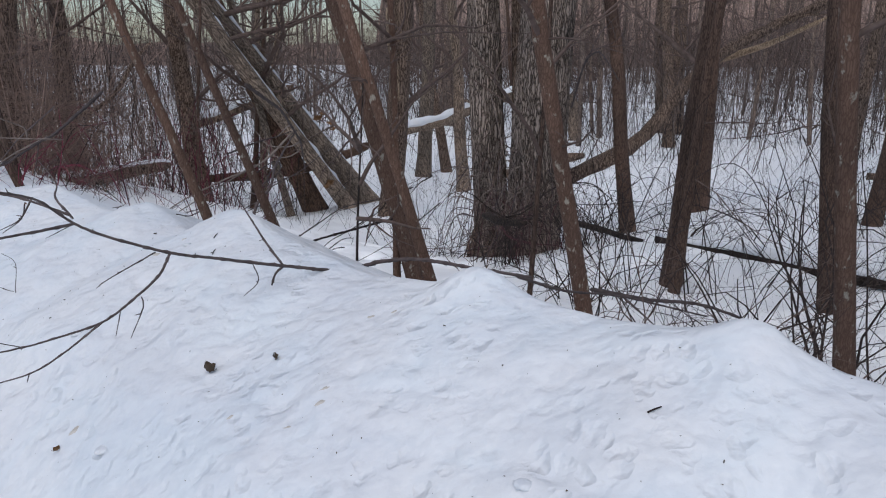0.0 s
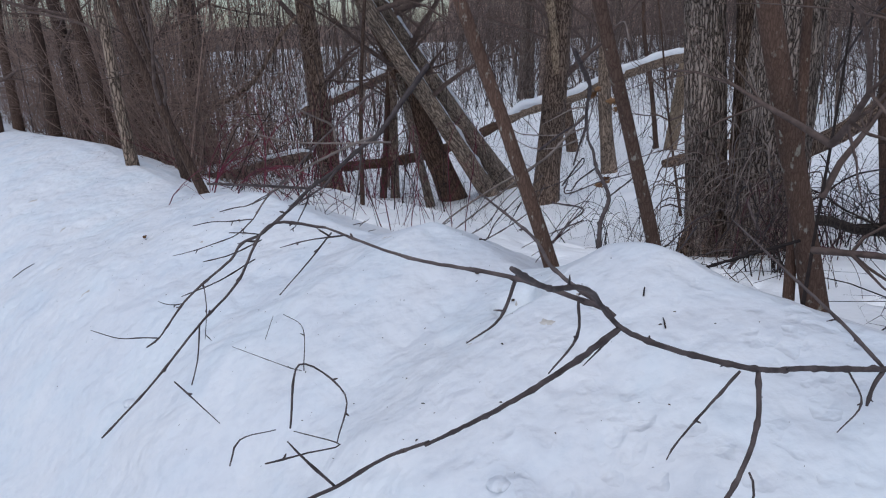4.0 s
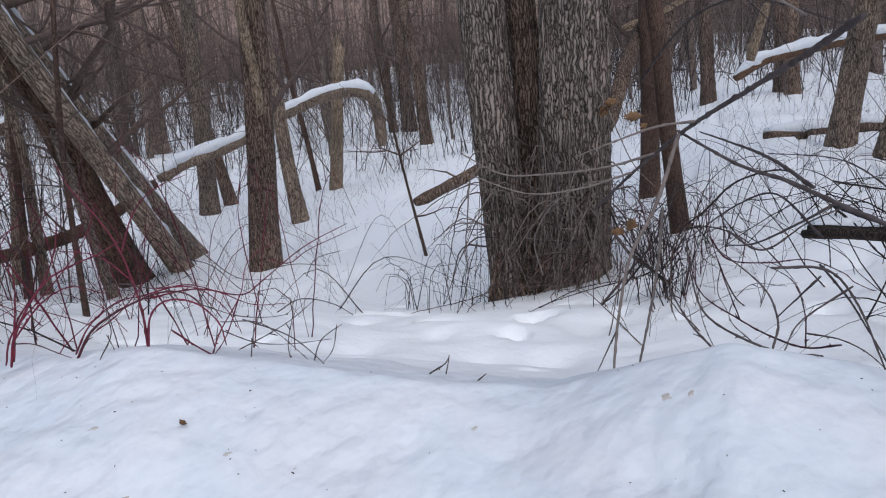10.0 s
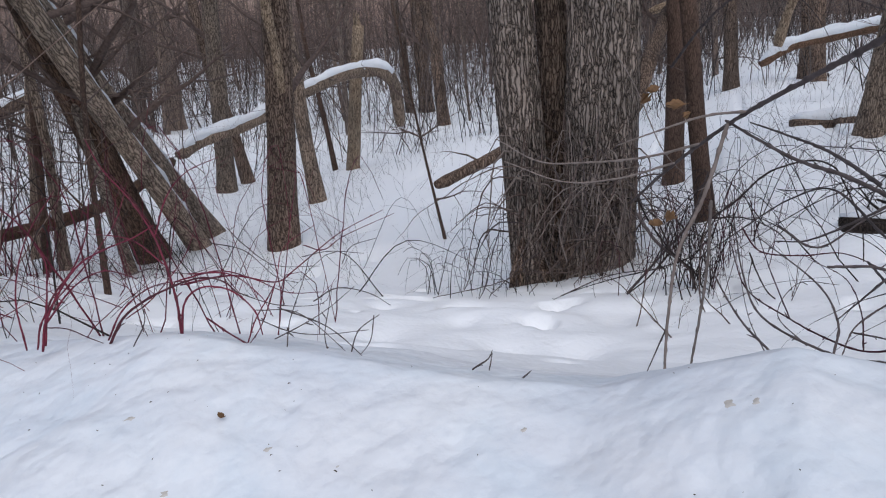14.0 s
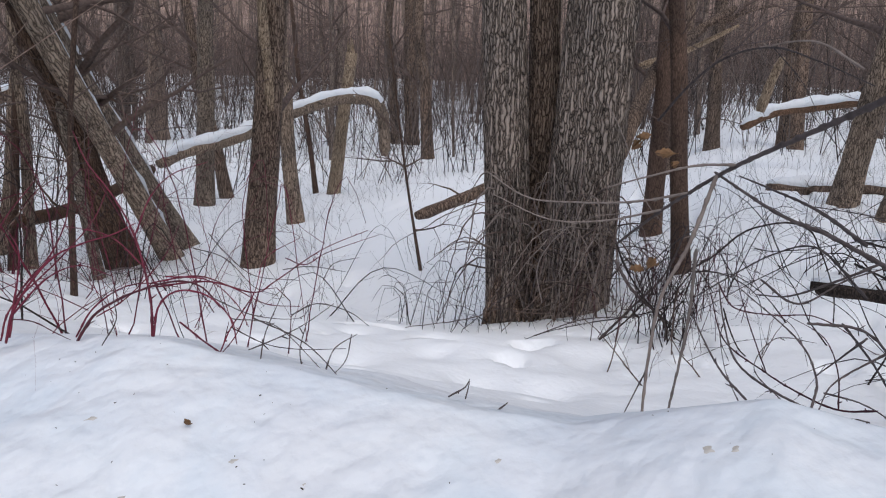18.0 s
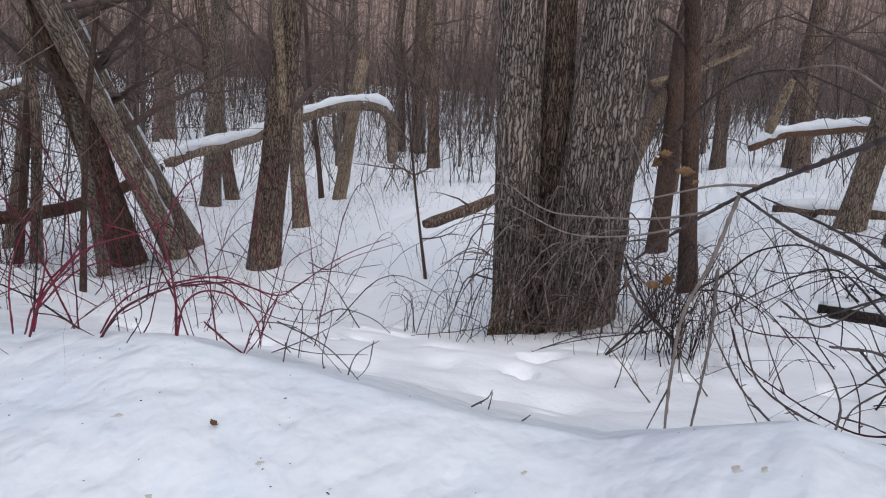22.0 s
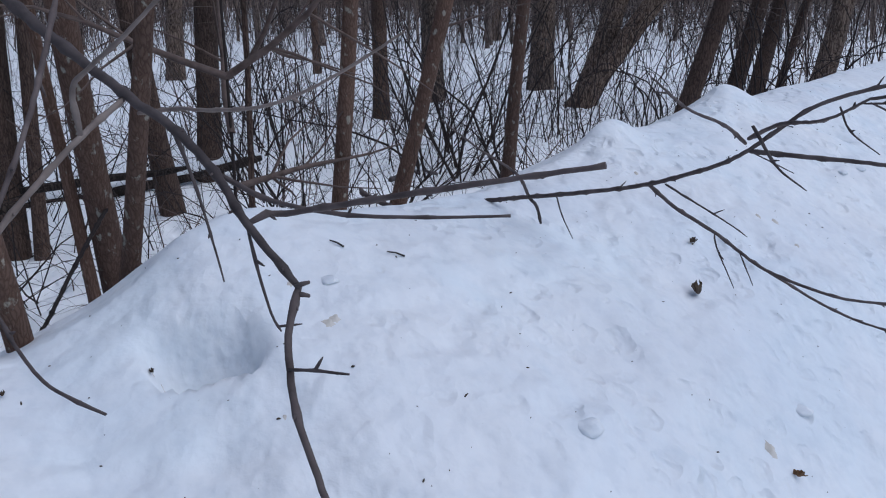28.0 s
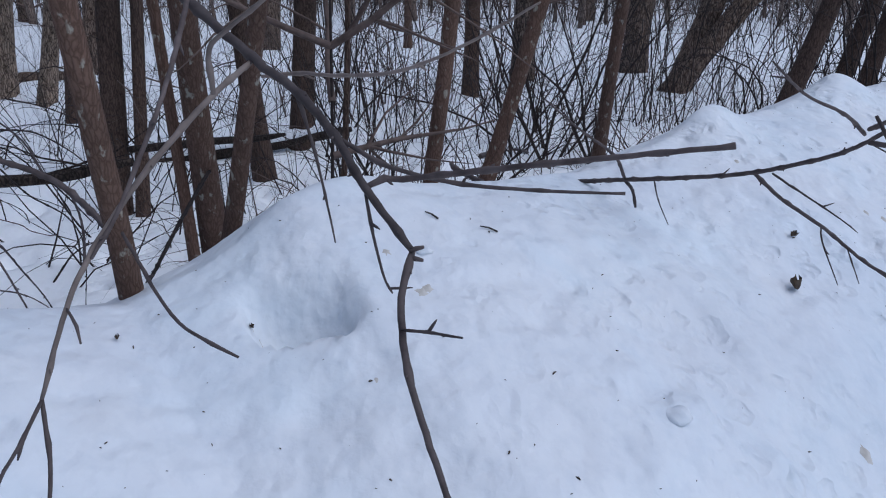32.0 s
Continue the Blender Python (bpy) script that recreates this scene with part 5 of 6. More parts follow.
runs.append(("side", 0.0046, 0.0030, [(-0.100, 1.861, 1.288), (-0.096, 1.840, 1.297), (-0.098, 1.820, 1.297), (-0.156, 1.726, 1.322), (-0.213, 1.635, 1.346), (-0.270, 1.544, 1.369)]))
runs.append(("side", 0.0040, 0.0018, [(-0.032, 1.898, 1.329), (-0.054, 1.849, 1.305), (-0.069, 1.813, 1.296), (-0.092, 1.758, 1.290), (-0.111, 1.677, 1.288), (-0.125, 1.591, 1.289)]))
runs.append(("pale", 0.0034, 0.0014, [(0.105, 2.003, 1.378), (0.073, 1.950, 1.386), (-0.018, 1.896, 1.394), (-0.118, 1.837, 1.408), (-0.169, 1.795, 1.425), (-0.214, 1.751, 1.450), (-0.248, 1.707, 1.479)]))
runs.append(("pale", 0.0042, 0.0022, [(-0.042, 2.026, 1.376), (-0.049, 2.025, 1.424), (-0.082, 1.993, 1.448), (-0.125, 1.947, 1.478), (-0.156, 1.909, 1.508)]))
branch_thing("hanging_branch", "bare brown branch hanging low over the bank", "branch", runs, 132)

runs = []
runs.append(("wine", 0.0032, 0.0022, [(0.682, 2.769, 0.832), (0.675, 2.852, 0.803), (0.700, 2.955, 0.796), (0.785, 3.107, 0.783), (0.889, 3.315, 0.794), (1.024, 3.471, 0.877)]))
runs.append(("wine", 0.0025, 0.001, [(0.675, 2.852, 0.803), (0.777, 2.917, 0.858), (0.891, 3.023, 0.894), (0.975, 3.179, 0.898)]))
runs.append(("wine", 0.0025, 0.001, [(0.785, 3.107, 0.783), (0.919, 3.269, 0.877), (1.063, 3.415, 0.965), (1.229, 3.526, 1.060)]))
runs.append(("side", 0.002, 0.001, [(0.722, 3.018, 0.750), (0.811, 3.160, 0.775), (0.922, 3.171, 0.838), (0.929, 3.057, 0.859)]))
runs.append(("side", 0.002, 0.001, [(0.673, 3.097, 0.710), (0.812, 3.250, 0.740), (0.957, 3.392, 0.833)]))
branch_thing("dogwood_shrub", "dark red stems arching low behind the bank", "shrub", runs, 139)

runs = []
runs.append(("main", 0.013, 0.004, [(3.515, 5.804, 1.267), (3.488, 5.519, 1.549), (3.457, 5.226, 1.728), (3.440, 4.896, 1.784), (3.406, 4.570, 1.702), (3.375, 4.207, 1.569)]))
runs.append(("side", 0.006, 0.0015, [(3.457, 5.226, 1.728), (3.478, 5.020, 1.926), (3.522, 4.765, 2.059), (3.552, 4.515, 2.114)]))
runs.append(("side", 0.006, 0.0015, [(3.459, 5.391, 1.630), (3.474, 5.203, 1.784), (3.554, 4.903, 1.859), (3.604, 4.625, 1.993)]))
runs.append(("side", 0.005, 0.0015, [(3.440, 4.896, 1.784), (3.454, 4.685, 1.582), (3.427, 4.532, 1.387)]))
branch_thing("upper_limb", "dark curved limb with fine twigs in the trees", "branch", runs, 145)

runs = []
runs.append(("side", 0.014, 0.01, [(2.674, 5.356, 0.390), (2.701, 5.202, 0.214), (2.770, 5.005, 0.069), (2.738, 4.932, -0.039), (2.653, 4.911, -0.127)]))
runs.append(("side", 0.011, 0.005, [(2.564, 5.330, -0.139), (2.670, 5.162, 0.122), (2.749, 4.999, 0.369), (2.790, 4.896, 0.700)]))
runs.append(("pale", 0.006, 0.003, [(2.655, 5.526, 1.408), (2.686, 5.388, 1.200), (2.748, 5.224, 0.825), (2.783, 5.070, 0.667)]))
runs.append(("side", 0.006, 0.003, [(2.337, 5.970, -0.349), (2.427, 5.713, -0.183), (2.515, 5.427, -0.019), (2.653, 5.072, 0.082)]))
runs.append(("side", 0.005, 0.003, [(2.264, 6.289, 0.201), (2.134, 6.225, 0.048), (2.001, 6.150, -0.159), (1.838, 6.108, -0.300)]))
runs.append(("pale", 0.006, 0.003, [(2.493, 5.829, -0.014), (2.404, 5.803, 0.271), (2.451, 5.662, 0.523), (2.544, 5.468, 0.663), (2.621, 5.265, 0.724)]))
runs.append(("side", 0.007, 0.003, [(2.698, 5.175, 0.029), (2.639, 5.090, 0.307), (2.624, 4.948, 0.524), (2.669, 4.722, 0.742)]))
branch_thing("arching_branch", "grey bare branches arching before the old trunk's foot", "branch", runs, 154)


runs = []
runs.append(("dark", 0.0085, 0.0041, [(2.732, 4.829, 0.431), (2.868, 4.759, 0.521), (3.022, 4.689, 0.661), (3.141, 4.621, 0.717), (3.284, 4.527, 0.740), (3.377, 4.448, 0.694), (3.410, 4.397, 0.595), (3.439, 4.339, 0.463), (3.463, 4.289, 0.30), (3.47, 4.27, 0.12)]))
runs.append(("dark", 0.0061, 0.0027, [(2.732, 4.829, 0.431), (2.886, 4.719, 0.428), (2.994, 4.629, 0.376), (3.070, 4.552, 0.296), (3.086, 4.508, 0.180)]))
runs.append(("dark", 0.0041, 0.0020, [(3.175, 4.679, 0.560), (3.274, 4.605, 0.547), (3.478, 4.468, 0.574), (3.684, 4.335, 0.617), (3.848, 4.212, 0.590)]))
runs.append(("dark", 0.0034, 0.0014, [(3.133, 4.631, 0.285), (3.291, 4.559, 0.429), (3.478, 4.468, 0.574), (3.599, 4.399, 0.630)]))
runs.append(("dark", 0.0082, 0.0034, [(2.696, 5.377, 0.499), (2.739, 5.296, 0.320), (2.840, 5.164, 0.107), (2.941, 5.033, -0.02)]))
runs.append(("dark", 0.0054, 0.0027, [(2.555, 5.031, 0.259), (2.657, 4.922, 0.127), (2.729, 4.833, 0.02)]))
runs.append(("dark", 0.0048, 0.0020, [(2.635, 4.746, 0.02), (2.621, 4.794, 0.06), (2.669, 4.816, 0.228), (2.743, 4.813, 0.398)]))
runs.append(("dark", 0.0048, 0.0020, [(2.578, 4.919, 0.0), (2.657, 4.922, 0.127), (2.804, 4.868, 0.304), (2.970, 4.773, 0.380)]))
branch_thing("arching_branch", "dark bare stems arching low out of tangled brush", "branch", runs, 161)

runs = []
runs.append(("wine", 0.0058, 0.0027, [(2.538, 4.476, 0.473), (2.601, 4.393, 0.339), (2.778, 4.259, 0.307), (2.958, 4.132, 0.309), (3.104, 4.006, 0.224), (3.149, 3.957, 0.166), (3.242, 3.863, 0.10)]))
runs.append(("dark", 0.0034, 0.0014, [(3.154, 3.967, 0.211), (3.149, 3.992, 0.287), (3.068, 4.074, 0.375), (2.971, 4.158, 0.432), (2.877, 4.249, 0.519), (2.760, 4.365, 0.635), (2.711, 4.407, 0.664)]))
runs.append(("dark", 0.0058, 0.0041, [(2.636, 4.485, 0.308), (2.651, 4.444, 0.199), (2.680, 4.393, 0.091), (2.714, 4.355, 0.040)]))
runs.append(("dark", 0.0034, 0.0020, [(2.560, 4.413, 0.306), (2.520, 4.402, 0.167), (2.546, 4.349, 0.047)]))
runs.append(("wine", 0.0027, 0.0014, [(2.688, 4.208, 0.345), (2.757, 4.143, 0.289), (2.797, 4.086, 0.187), (2.810, 4.043, 0.068)]))
runs.append(("dark", 0.0024, 0.0010, [(2.353, 4.484, 0.038), (2.583, 4.353, 0.152), (2.791, 4.214, 0.180), (2.894, 4.142, 0.184)]))
branch_thing("dogwood_shrub", "dark red stems bowed low over the forest snow", "shrub", runs, 162)

runs = []
runs.append(("dark", 0.0065, 0.0020, [(2.930, 5.096, 0.093), (2.740, 5.213, 0.030), (2.490, 5.374, -0.025), (2.238, 5.531, -0.102), (2.054, 5.635, -0.190)]))
runs.append(("dark", 0.0082, 0.0048, [(2.733, 5.126, 0.152), (2.599, 5.180, 0.004), (2.468, 5.243, -0.098)]))
branch_thing("fallen_branch", "dark straight stick slanting from the brush onto snow", "branch", runs, 163)

runs = []
runs.append(("dark", 0.0055, 0.002, [(1.858, 3.433, 0.985), (1.801, 3.283, 0.987), (1.745, 3.139, 0.988), (1.672, 2.998, 0.945), (1.598, 2.891, 0.895)]))
runs.append(("dark", 0.006, 0.002, [(1.728, 3.372, 0.922), (1.616, 3.199, 0.918), (1.554, 3.061, 0.905), (1.478, 2.946, 0.850), (1.346, 2.803, 0.789)]))
runs.append(("side", 0.0055, 0.002, [(1.459, 3.251, 0.771), (1.330, 3.087, 0.721), (1.208, 2.965, 0.685), (1.137, 2.882, 0.644), (1.073, 2.823, 0.616)]))
runs.append(("side", 0.004, 0.0015, [(1.284, 3.190, 0.582), (1.237, 3.059, 0.611), (1.183, 2.949, 0.616), (1.121, 2.850, 0.599)]))
runs.append(("dark", 0.004, 0.0015, [(2.093, 3.402, 1.051), (2.028, 3.225, 1.030), (1.952, 3.053, 0.981), (1.870, 2.907, 0.910)]))
runs.append(("dark", 0.008, 0.006, [(1.598, 2.488, 0.925), (1.246, 2.504, 0.830), (0.953, 2.509, 0.753), (0.836, 2.511, 0.781)]))
runs.append(("side", 0.005, 0.002, [(1.014, 2.695, 0.761), (1.151, 2.746, 0.842), (1.282, 2.834, 0.904), (1.504, 3.018, 0.917)]))
runs.append(("dark", 0.004, 0.0015, [(1.194, 2.875, 0.655), (1.268, 2.840, 0.716), (1.326, 2.795, 0.732), (1.318, 2.717, 0.717)]))
runs.append(("dark", 0.0045, 0.0015, [(1.904, 3.367, 0.820), (1.772, 3.210, 0.759), (1.644, 3.022, 0.714), (1.511, 2.918, 0.648), (1.258, 2.825, 0.540)]))
branch_thing("arching_branch", "dark bare branches arching low behind the bank", "branch", runs, 171)



# ---- shrubs ----
def shrub(name, x, y, label, mat, stems, height, spread, radius, seed, droop=0.04, levels=1):
    rng = random.Random(seed)
    root = thing(name, (x, y, land(x, y)), label, "shrub", "shrubs")
    for _ in range(stems):
        shape = Shape()
        a, b = rng.gauss(0, spread * 0.35), rng.gauss(0, spread * 0.35)
        z = land(x + a, y + b) - land(x, y) - 0.03
        w = rng.uniform(0, 6.28)
        sprig(shape, rng, (a, b, z), (math.cos(w) * spread, math.sin(w) * spread, 1), height * rng.uniform(0.5, 1.1), radius * rng.uniform(0.6, 1.2), levels, droop, 5, 0.8, 4)
        part("stem", shape, mat, root)
    return root


shrub("brush_clump", 2.3, 4.4, "dark bare brush in the snow", TWIG, 8, 0.8, 0.6, 0.004, 12)
shrub("dogwood_shrub", -0.9, 4.6, "red-stemmed dogwood thicket on the bank", TWIG_RED, 4, 0.8, 0.9, 0.003, 13, 0.09)
shrub("dogwood_shrub", -1.0, 6.3, "red-stemmed dogwood thicket by leaning trees", TWIG_RED, 9, 1.1, 0.8, 0.0035, 14)
shrub("dogwood_shrub", -0.3, 7.2, "red-stemmed dogwood thicket by leaning trees", TWIG_RED, 8, 1.2, 0.8, 0.0035, 15)
shrub("brush_clump", 4.0, 2.2, "black-stemmed bush behind the bank", TWIG_DARK, 9, 1.6, 0.35, 0.010, 16)
shrub("brush_clump", 2.7, 2.7, "brown bare brush behind the saplings", TWIG, 12, 1.1, 0.7, 0.005, 17, 0.12)
shrub("brush_clump", 3.4, 2.0, "brown bare brush behind the saplings", TWIG, 12, 1.2, 0.7, 0.005, 18, 0.12)
shrub("brush_clump", 2.9, 3.6, "dark bare brush in the snow", TWIG_DARK, 12, 1.2, 0.7, 0.005, 19, 0.12)
shrub("brush_clump", 5.45, 0.67, "black multi-stemmed bush behind the bank", TWIG_DARK, 12, 2.3, 0.42, 0.014, 20)
shrub("brush_clump", 5.62, 0.95, "black multi-stemmed bush behind the bank", TWIG_DARK, 7, 2.0, 0.34, 0.011, 23)
shrub("brush_clump", 3.15, 1.55, "dark bare brush in the snow", TWIG_DARK, 8, 1.3, 0.5, 0.007, 24, 0.08)
shrub("brush_clump", 3.75, 0.35, "brown bare brush behind the saplings", TWIG, 10, 1.2, 0.6, 0.005, 25, 0.12)
shrub("brush_clump", 6.4, 2.5, "black multi-stemmed bush behind the bank", TWIG_DARK, 8, 2.2, 0.35, 0.011, 26)


# ---- far wood ----
def wood_tree(seed):
    rng = random.Random(seed)
    root = thing("far_tree", (0, 0, 0), "bare dark tree deep in the winter wood", "tree", "far trees")
    shape = Shape()
    lean = (rng.gauss(0, 0.05), rng.gauss(0, 0.05))
    pts = [Vector((lean[0] * h + 0.05 * math.sin(h * 0.8 + seed), lean[1] * h, h - 0.4)) for h in np.linspace(0, 13, 16)]
    shape.tube(pts, [0.085 * (1 - 0.045 * k) for k in range(16)], 8, 0.08)
    part("trunk", shape, BARK_FAR, root)
    crown = Shape()
    for _ in range(24):
        k = rng.randint(1, 14)
        a = rng.uniform(0, 6.28)
        sprig(crown, rng, pts[k], (math.cos(a), math.sin(a), rng.uniform(-0.1, 0.9)), rng.uniform(1.2, 3.0), 0.024, 1, -0.02, 3, 0.9, 5)
    part("crown", crown, TWIG, root)
    return root


MODELS = [wood_tree(k + 40) for k in range(5)]
rng = random.Random(77)
spots = []
while len(spots) < 260:
    bearing, far = radians(rng.uniform(-52, 128)), 21 + 55 * rng.random()
    x, y = -0.5 + far * math.sin(bearing), 1.5 + far * math.cos(bearing)
    n, s = 0.8 * x + 0.6 * y, -0.6 * x + 0.8 * y
    if n < 5.5 or any((x - a) ** 2 + (y - b) ** 2 < 1.3 for a, b in spots):
        continue
    spots.append((x, y))
for k, (x, y) in enumerate(spots):
    m = Matrix.LocRotScale((x, y, land(x, y) - 0.05), Euler((0, 0, rng.uniform(0, 6.28))), (1, 1, 1))
    sc = rng.uniform(0.45, 1.3)
    m = m @ Matrix.Diagonal((sc, sc, rng.uniform(0.8, 1.1), 1))
    if k < 5:
        MODELS[k].matrix_basis = m
    else:
        copy = copy_thing(MODELS[k % 5], m)
        copy.matrix_basis = m

far = Shape()
for _ in range(1300):
    bearing, d = radians(rng.uniform(-60, 135)), rng.uniform(48, 120)
    x, y = d * math.sin(bearing), d * math.cos(bearing)
    if 0.8 * x + 0.6 * y < 8 or (bearing < 0.07 and rng.random() < 0.6):
        continue
    z, r = land(x, y), rng.uniform(0.03, 0.09)
    far.tube([(x, y, z - 0.5), (x + rng.gauss(0, 0.4), y, z + 7), (x + rng.gauss(0, 0.8), y, z + 16)], [r, r * 0.8, r * 0.3], 5, cap=False)
woods = part("far_woods", far, BARK_FAR)
tagged(woods, "dense grey-brown bare trunks at the wood's far edge", "woods", "", "stuff")

def wisp(shape, at, way, length, radius, rng):
    p, d = Vector(at), Vector(way).normalized()
    q = p + d * length * 0.5
    e = q + (d + Vector((rng.gauss(0, 0.15), rng.gauss(0, 0.15), 0))) * length * 0.5
    shape.tube([p, q, e], [radius, radius * 0.7, radius * 0.25], 3, cap=False)
    return q, d


# thickets: the haze of thin branches between the trunks
thicket, pale_thicket = Shape(), Shape()
for _ in range(3600):
    bearing, d = radians(rng.uniform(-55, 130)), 12 + 44 * rng.random()
    x, y = -0.5 + d * math.sin(bearing), 1.5 + d * math.cos(bearing)
    n, s = 0.8 * x + 0.6 * y, -0.6 * x + 0.8 * y
    if n < 4.0 or (d < 16 and 4 < math.degrees(bearing) < 100):
        continue
    z = land(x, y)
    for _ in range(2):
        tall, r = rng.uniform(1.2, 4.5), rng.uniform(0.005, 0.013)
        mass = pale_thicket if rng.random() < 0.45 else thicket
        q, way = wisp(mass, (x + rng.gauss(0, 0.2), y + rng.gauss(0, 0.2), z - 0.05), (rng.gauss(0, 0.3), rng.gauss(0, 0.3), 1), tall, r, rng)
        for _ in range(5):
            wisp(mass, q + way * tall * rng.uniform(-0.35, 0.4), (rng.gauss(0, 1), rng.gauss(0, 1), rng.uniform(-0.1, 1.2)), rng.uniform(0.3, 1.3), r * 0.4, rng)
scrub = part("thicket", pale_thicket, TWIG_GREY)
tagged(scrub, "tangle of thin pale grey branches through the wood", "brush", "", "stuff")
scrub = part("thicket", thicket, TWIG_DARK)
tagged(scrub, "tangle of thin bare dark branches through the wood", "brush", "", "stuff")

# brown haze of brush at the back of the wood
haze = Shape()
for _ in range(6300):
    bearing, d = radians(rng.uniform(-58, 132)), rng.uniform(26, 80)
    x, y = d * math.sin(bearing), d * math.cos(bearing)
    if 0.8 * x + 0.6 * y < 7 or (bearing < 0.07 and rng.random() < 0.6):
        continue
    q, w = wisp(haze, (x, y, land(x, y) - 0.1), (rng.gauss(0, 0.2), rng.gauss(0, 0.2), 1), rng.uniform(2.0, 7.0), rng.uniform(0.008, 0.02), rng)
    for _ in range(7):
        wisp(haze, q + w * rng.uniform(-0.9, 1.2), (rng.gauss(0, 1), rng.gauss(0, 1), rng.uniform(0.1, 1.4)), rng.uniform(0.6, 2.4), 0.007, rng)
brush = part("far_brush", haze, TWIG)
tagged(brush, "brown haze of bare brush deep in the wood", "brush", "", "stuff")

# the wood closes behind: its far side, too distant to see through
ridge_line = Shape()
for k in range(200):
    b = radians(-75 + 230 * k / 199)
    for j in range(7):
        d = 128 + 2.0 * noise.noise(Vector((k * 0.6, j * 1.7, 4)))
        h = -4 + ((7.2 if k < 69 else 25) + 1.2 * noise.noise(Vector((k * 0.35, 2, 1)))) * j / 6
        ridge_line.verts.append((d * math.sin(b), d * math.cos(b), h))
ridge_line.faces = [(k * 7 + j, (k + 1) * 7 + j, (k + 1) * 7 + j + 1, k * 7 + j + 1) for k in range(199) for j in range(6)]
# a plain sheet; the haze of distance is put into its pale colour
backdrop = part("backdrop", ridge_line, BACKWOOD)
tagged(backdrop, "solid brown backdrop coloured as the wood's hazy far side", "woods", "", "structure")

# dense brush along the bank where the road comes from
hedge = Shape()
for _ in range(260):
    s = rng.uniform(6, 15)
    n = 2.4 + rng.random() * max(0.3, (s - 6) * 0.75)
    x, y = -0.6 * s + 0.8 * n, 0.8 * s + 0.6 * n
    tall, r = rng.uniform(0.8, 3.2), rng.uniform(0.003, 0.009)
    q, way = wisp(hedge, (x, y, land(x, y) - 0.03), (rng.gauss(0.1, 0.35), rng.gauss(0, 0.35), 1), tall, r, rng)
    for _ in range(9):
        wisp(hedge, q + way * tall * rng.uniform(-0.35, 0.45), (rng.gauss(0, 1), rng.gauss(0, 1), rng.uniform(-0.3, 0.9)), rng.uniform(0.25, 1.0), r * 0.45, rng)
for _ in range(620):
    s = rng.uniform(6.2, 13)
    n = 2.15 + rng.random() * 1.8
    x, y = -0.6 * s + 0.8 * n, 0.8 * s + 0.6 * n
    tall, r = rng.uniform(0.5, 2.2), rng.uniform(0.0025, 0.006)
    q, way = wisp(hedge, (x, y, land(x, y) - 0.03), (rng.gauss(-0.25, 0.4), rng.gauss(0.1, 0.4), 1), tall, r, rng)
    for _ in range(7):
        wisp(hedge, q + way * tall * rng.uniform(-0.35, 0.45), (rng.gauss(0, 1), rng.gauss(0, 1), rng.uniform(-0.3, 0.9)), rng.uniform(0.2, 0.8), r * 0.45, rng)
bramble = part("hedge_brush", hedge, TWIG_HEDGE)
tagged(bramble, "dense brown bare brush along the bank", "brush", "", "stuff")

# thin stems that stand in the snow, thickest on both sides of the clearing by the old trunk
def open_snow(s, n):
    return n < 7.5 and 2.0 < s < 4.4 + 0.25 * max(0.0, n - 4)


stems, pale_stems = Shape(), Shape()
for k in range(4600):
    s, n = rng.uniform(-8, 15), 2.35 + 17 * rng.random() ** 1.7
    x, y = -0.6 * s + 0.8 * n, 0.8 * s + 0.6 * n
    if open_snow(s, n) and rng.random() < 0.95:
        continue
    if 1.9 < s < 7.5 and n < 13 and rng.random() < 0.55:
        continue
    if 0.6 < s < 2.2 and n < 5.6 and rng.random() < 0.92:
        continue
    if s < 2.2 and n < 4.0 and rng.random() < 0.45:
        continue
    if 1.0 < s < 5.5 and n < 2.9:
        continue
    if n > 6.5 and rng.random() < 0.35:
        continue
    z = land(x, y)
    tall = rng.uniform(0.2, 0.8) * (1.5 if n > 6 else 1.0) * (0.5 if open_snow(s, n) else 1.0)
    sprig(stems if k % 3 else pale_stems, rng, (x, y, z - 0.03), (rng.gauss(0, 0.35), rng.gauss(0, 0.35), 1), tall, rng.uniform(0.0012, 0.003), 1, 0.035, 3, 0.9, 3)
for k in range(130):
    s, n = rng.uniform(-7, 0.9), rng.uniform(3.0, 9.5)
    x, y = -0.6 * s + 0.8 * n, 0.8 * s + 0.6 * n
    sprig(stems, rng, (x, y, land(x, y) - 0.03), (rng.gauss(0, 0.3), rng.gauss(0, 0.3), 1), rng.uniform(0.6, 1.8), rng.uniform(0.002, 0.006), 1, 0.02, 3, 0.8, 4)
under = part("undergrowth", stems, TWIG_DARK)
tagged(under, "thin dark stems standing in the forest snow", "undergrowth", "", "stuff")
under = part("undergrowth", pale_stems, TWIG)
tagged(under, "thin brown stems standing in the forest snow", "undergrowth", "", "stuff")

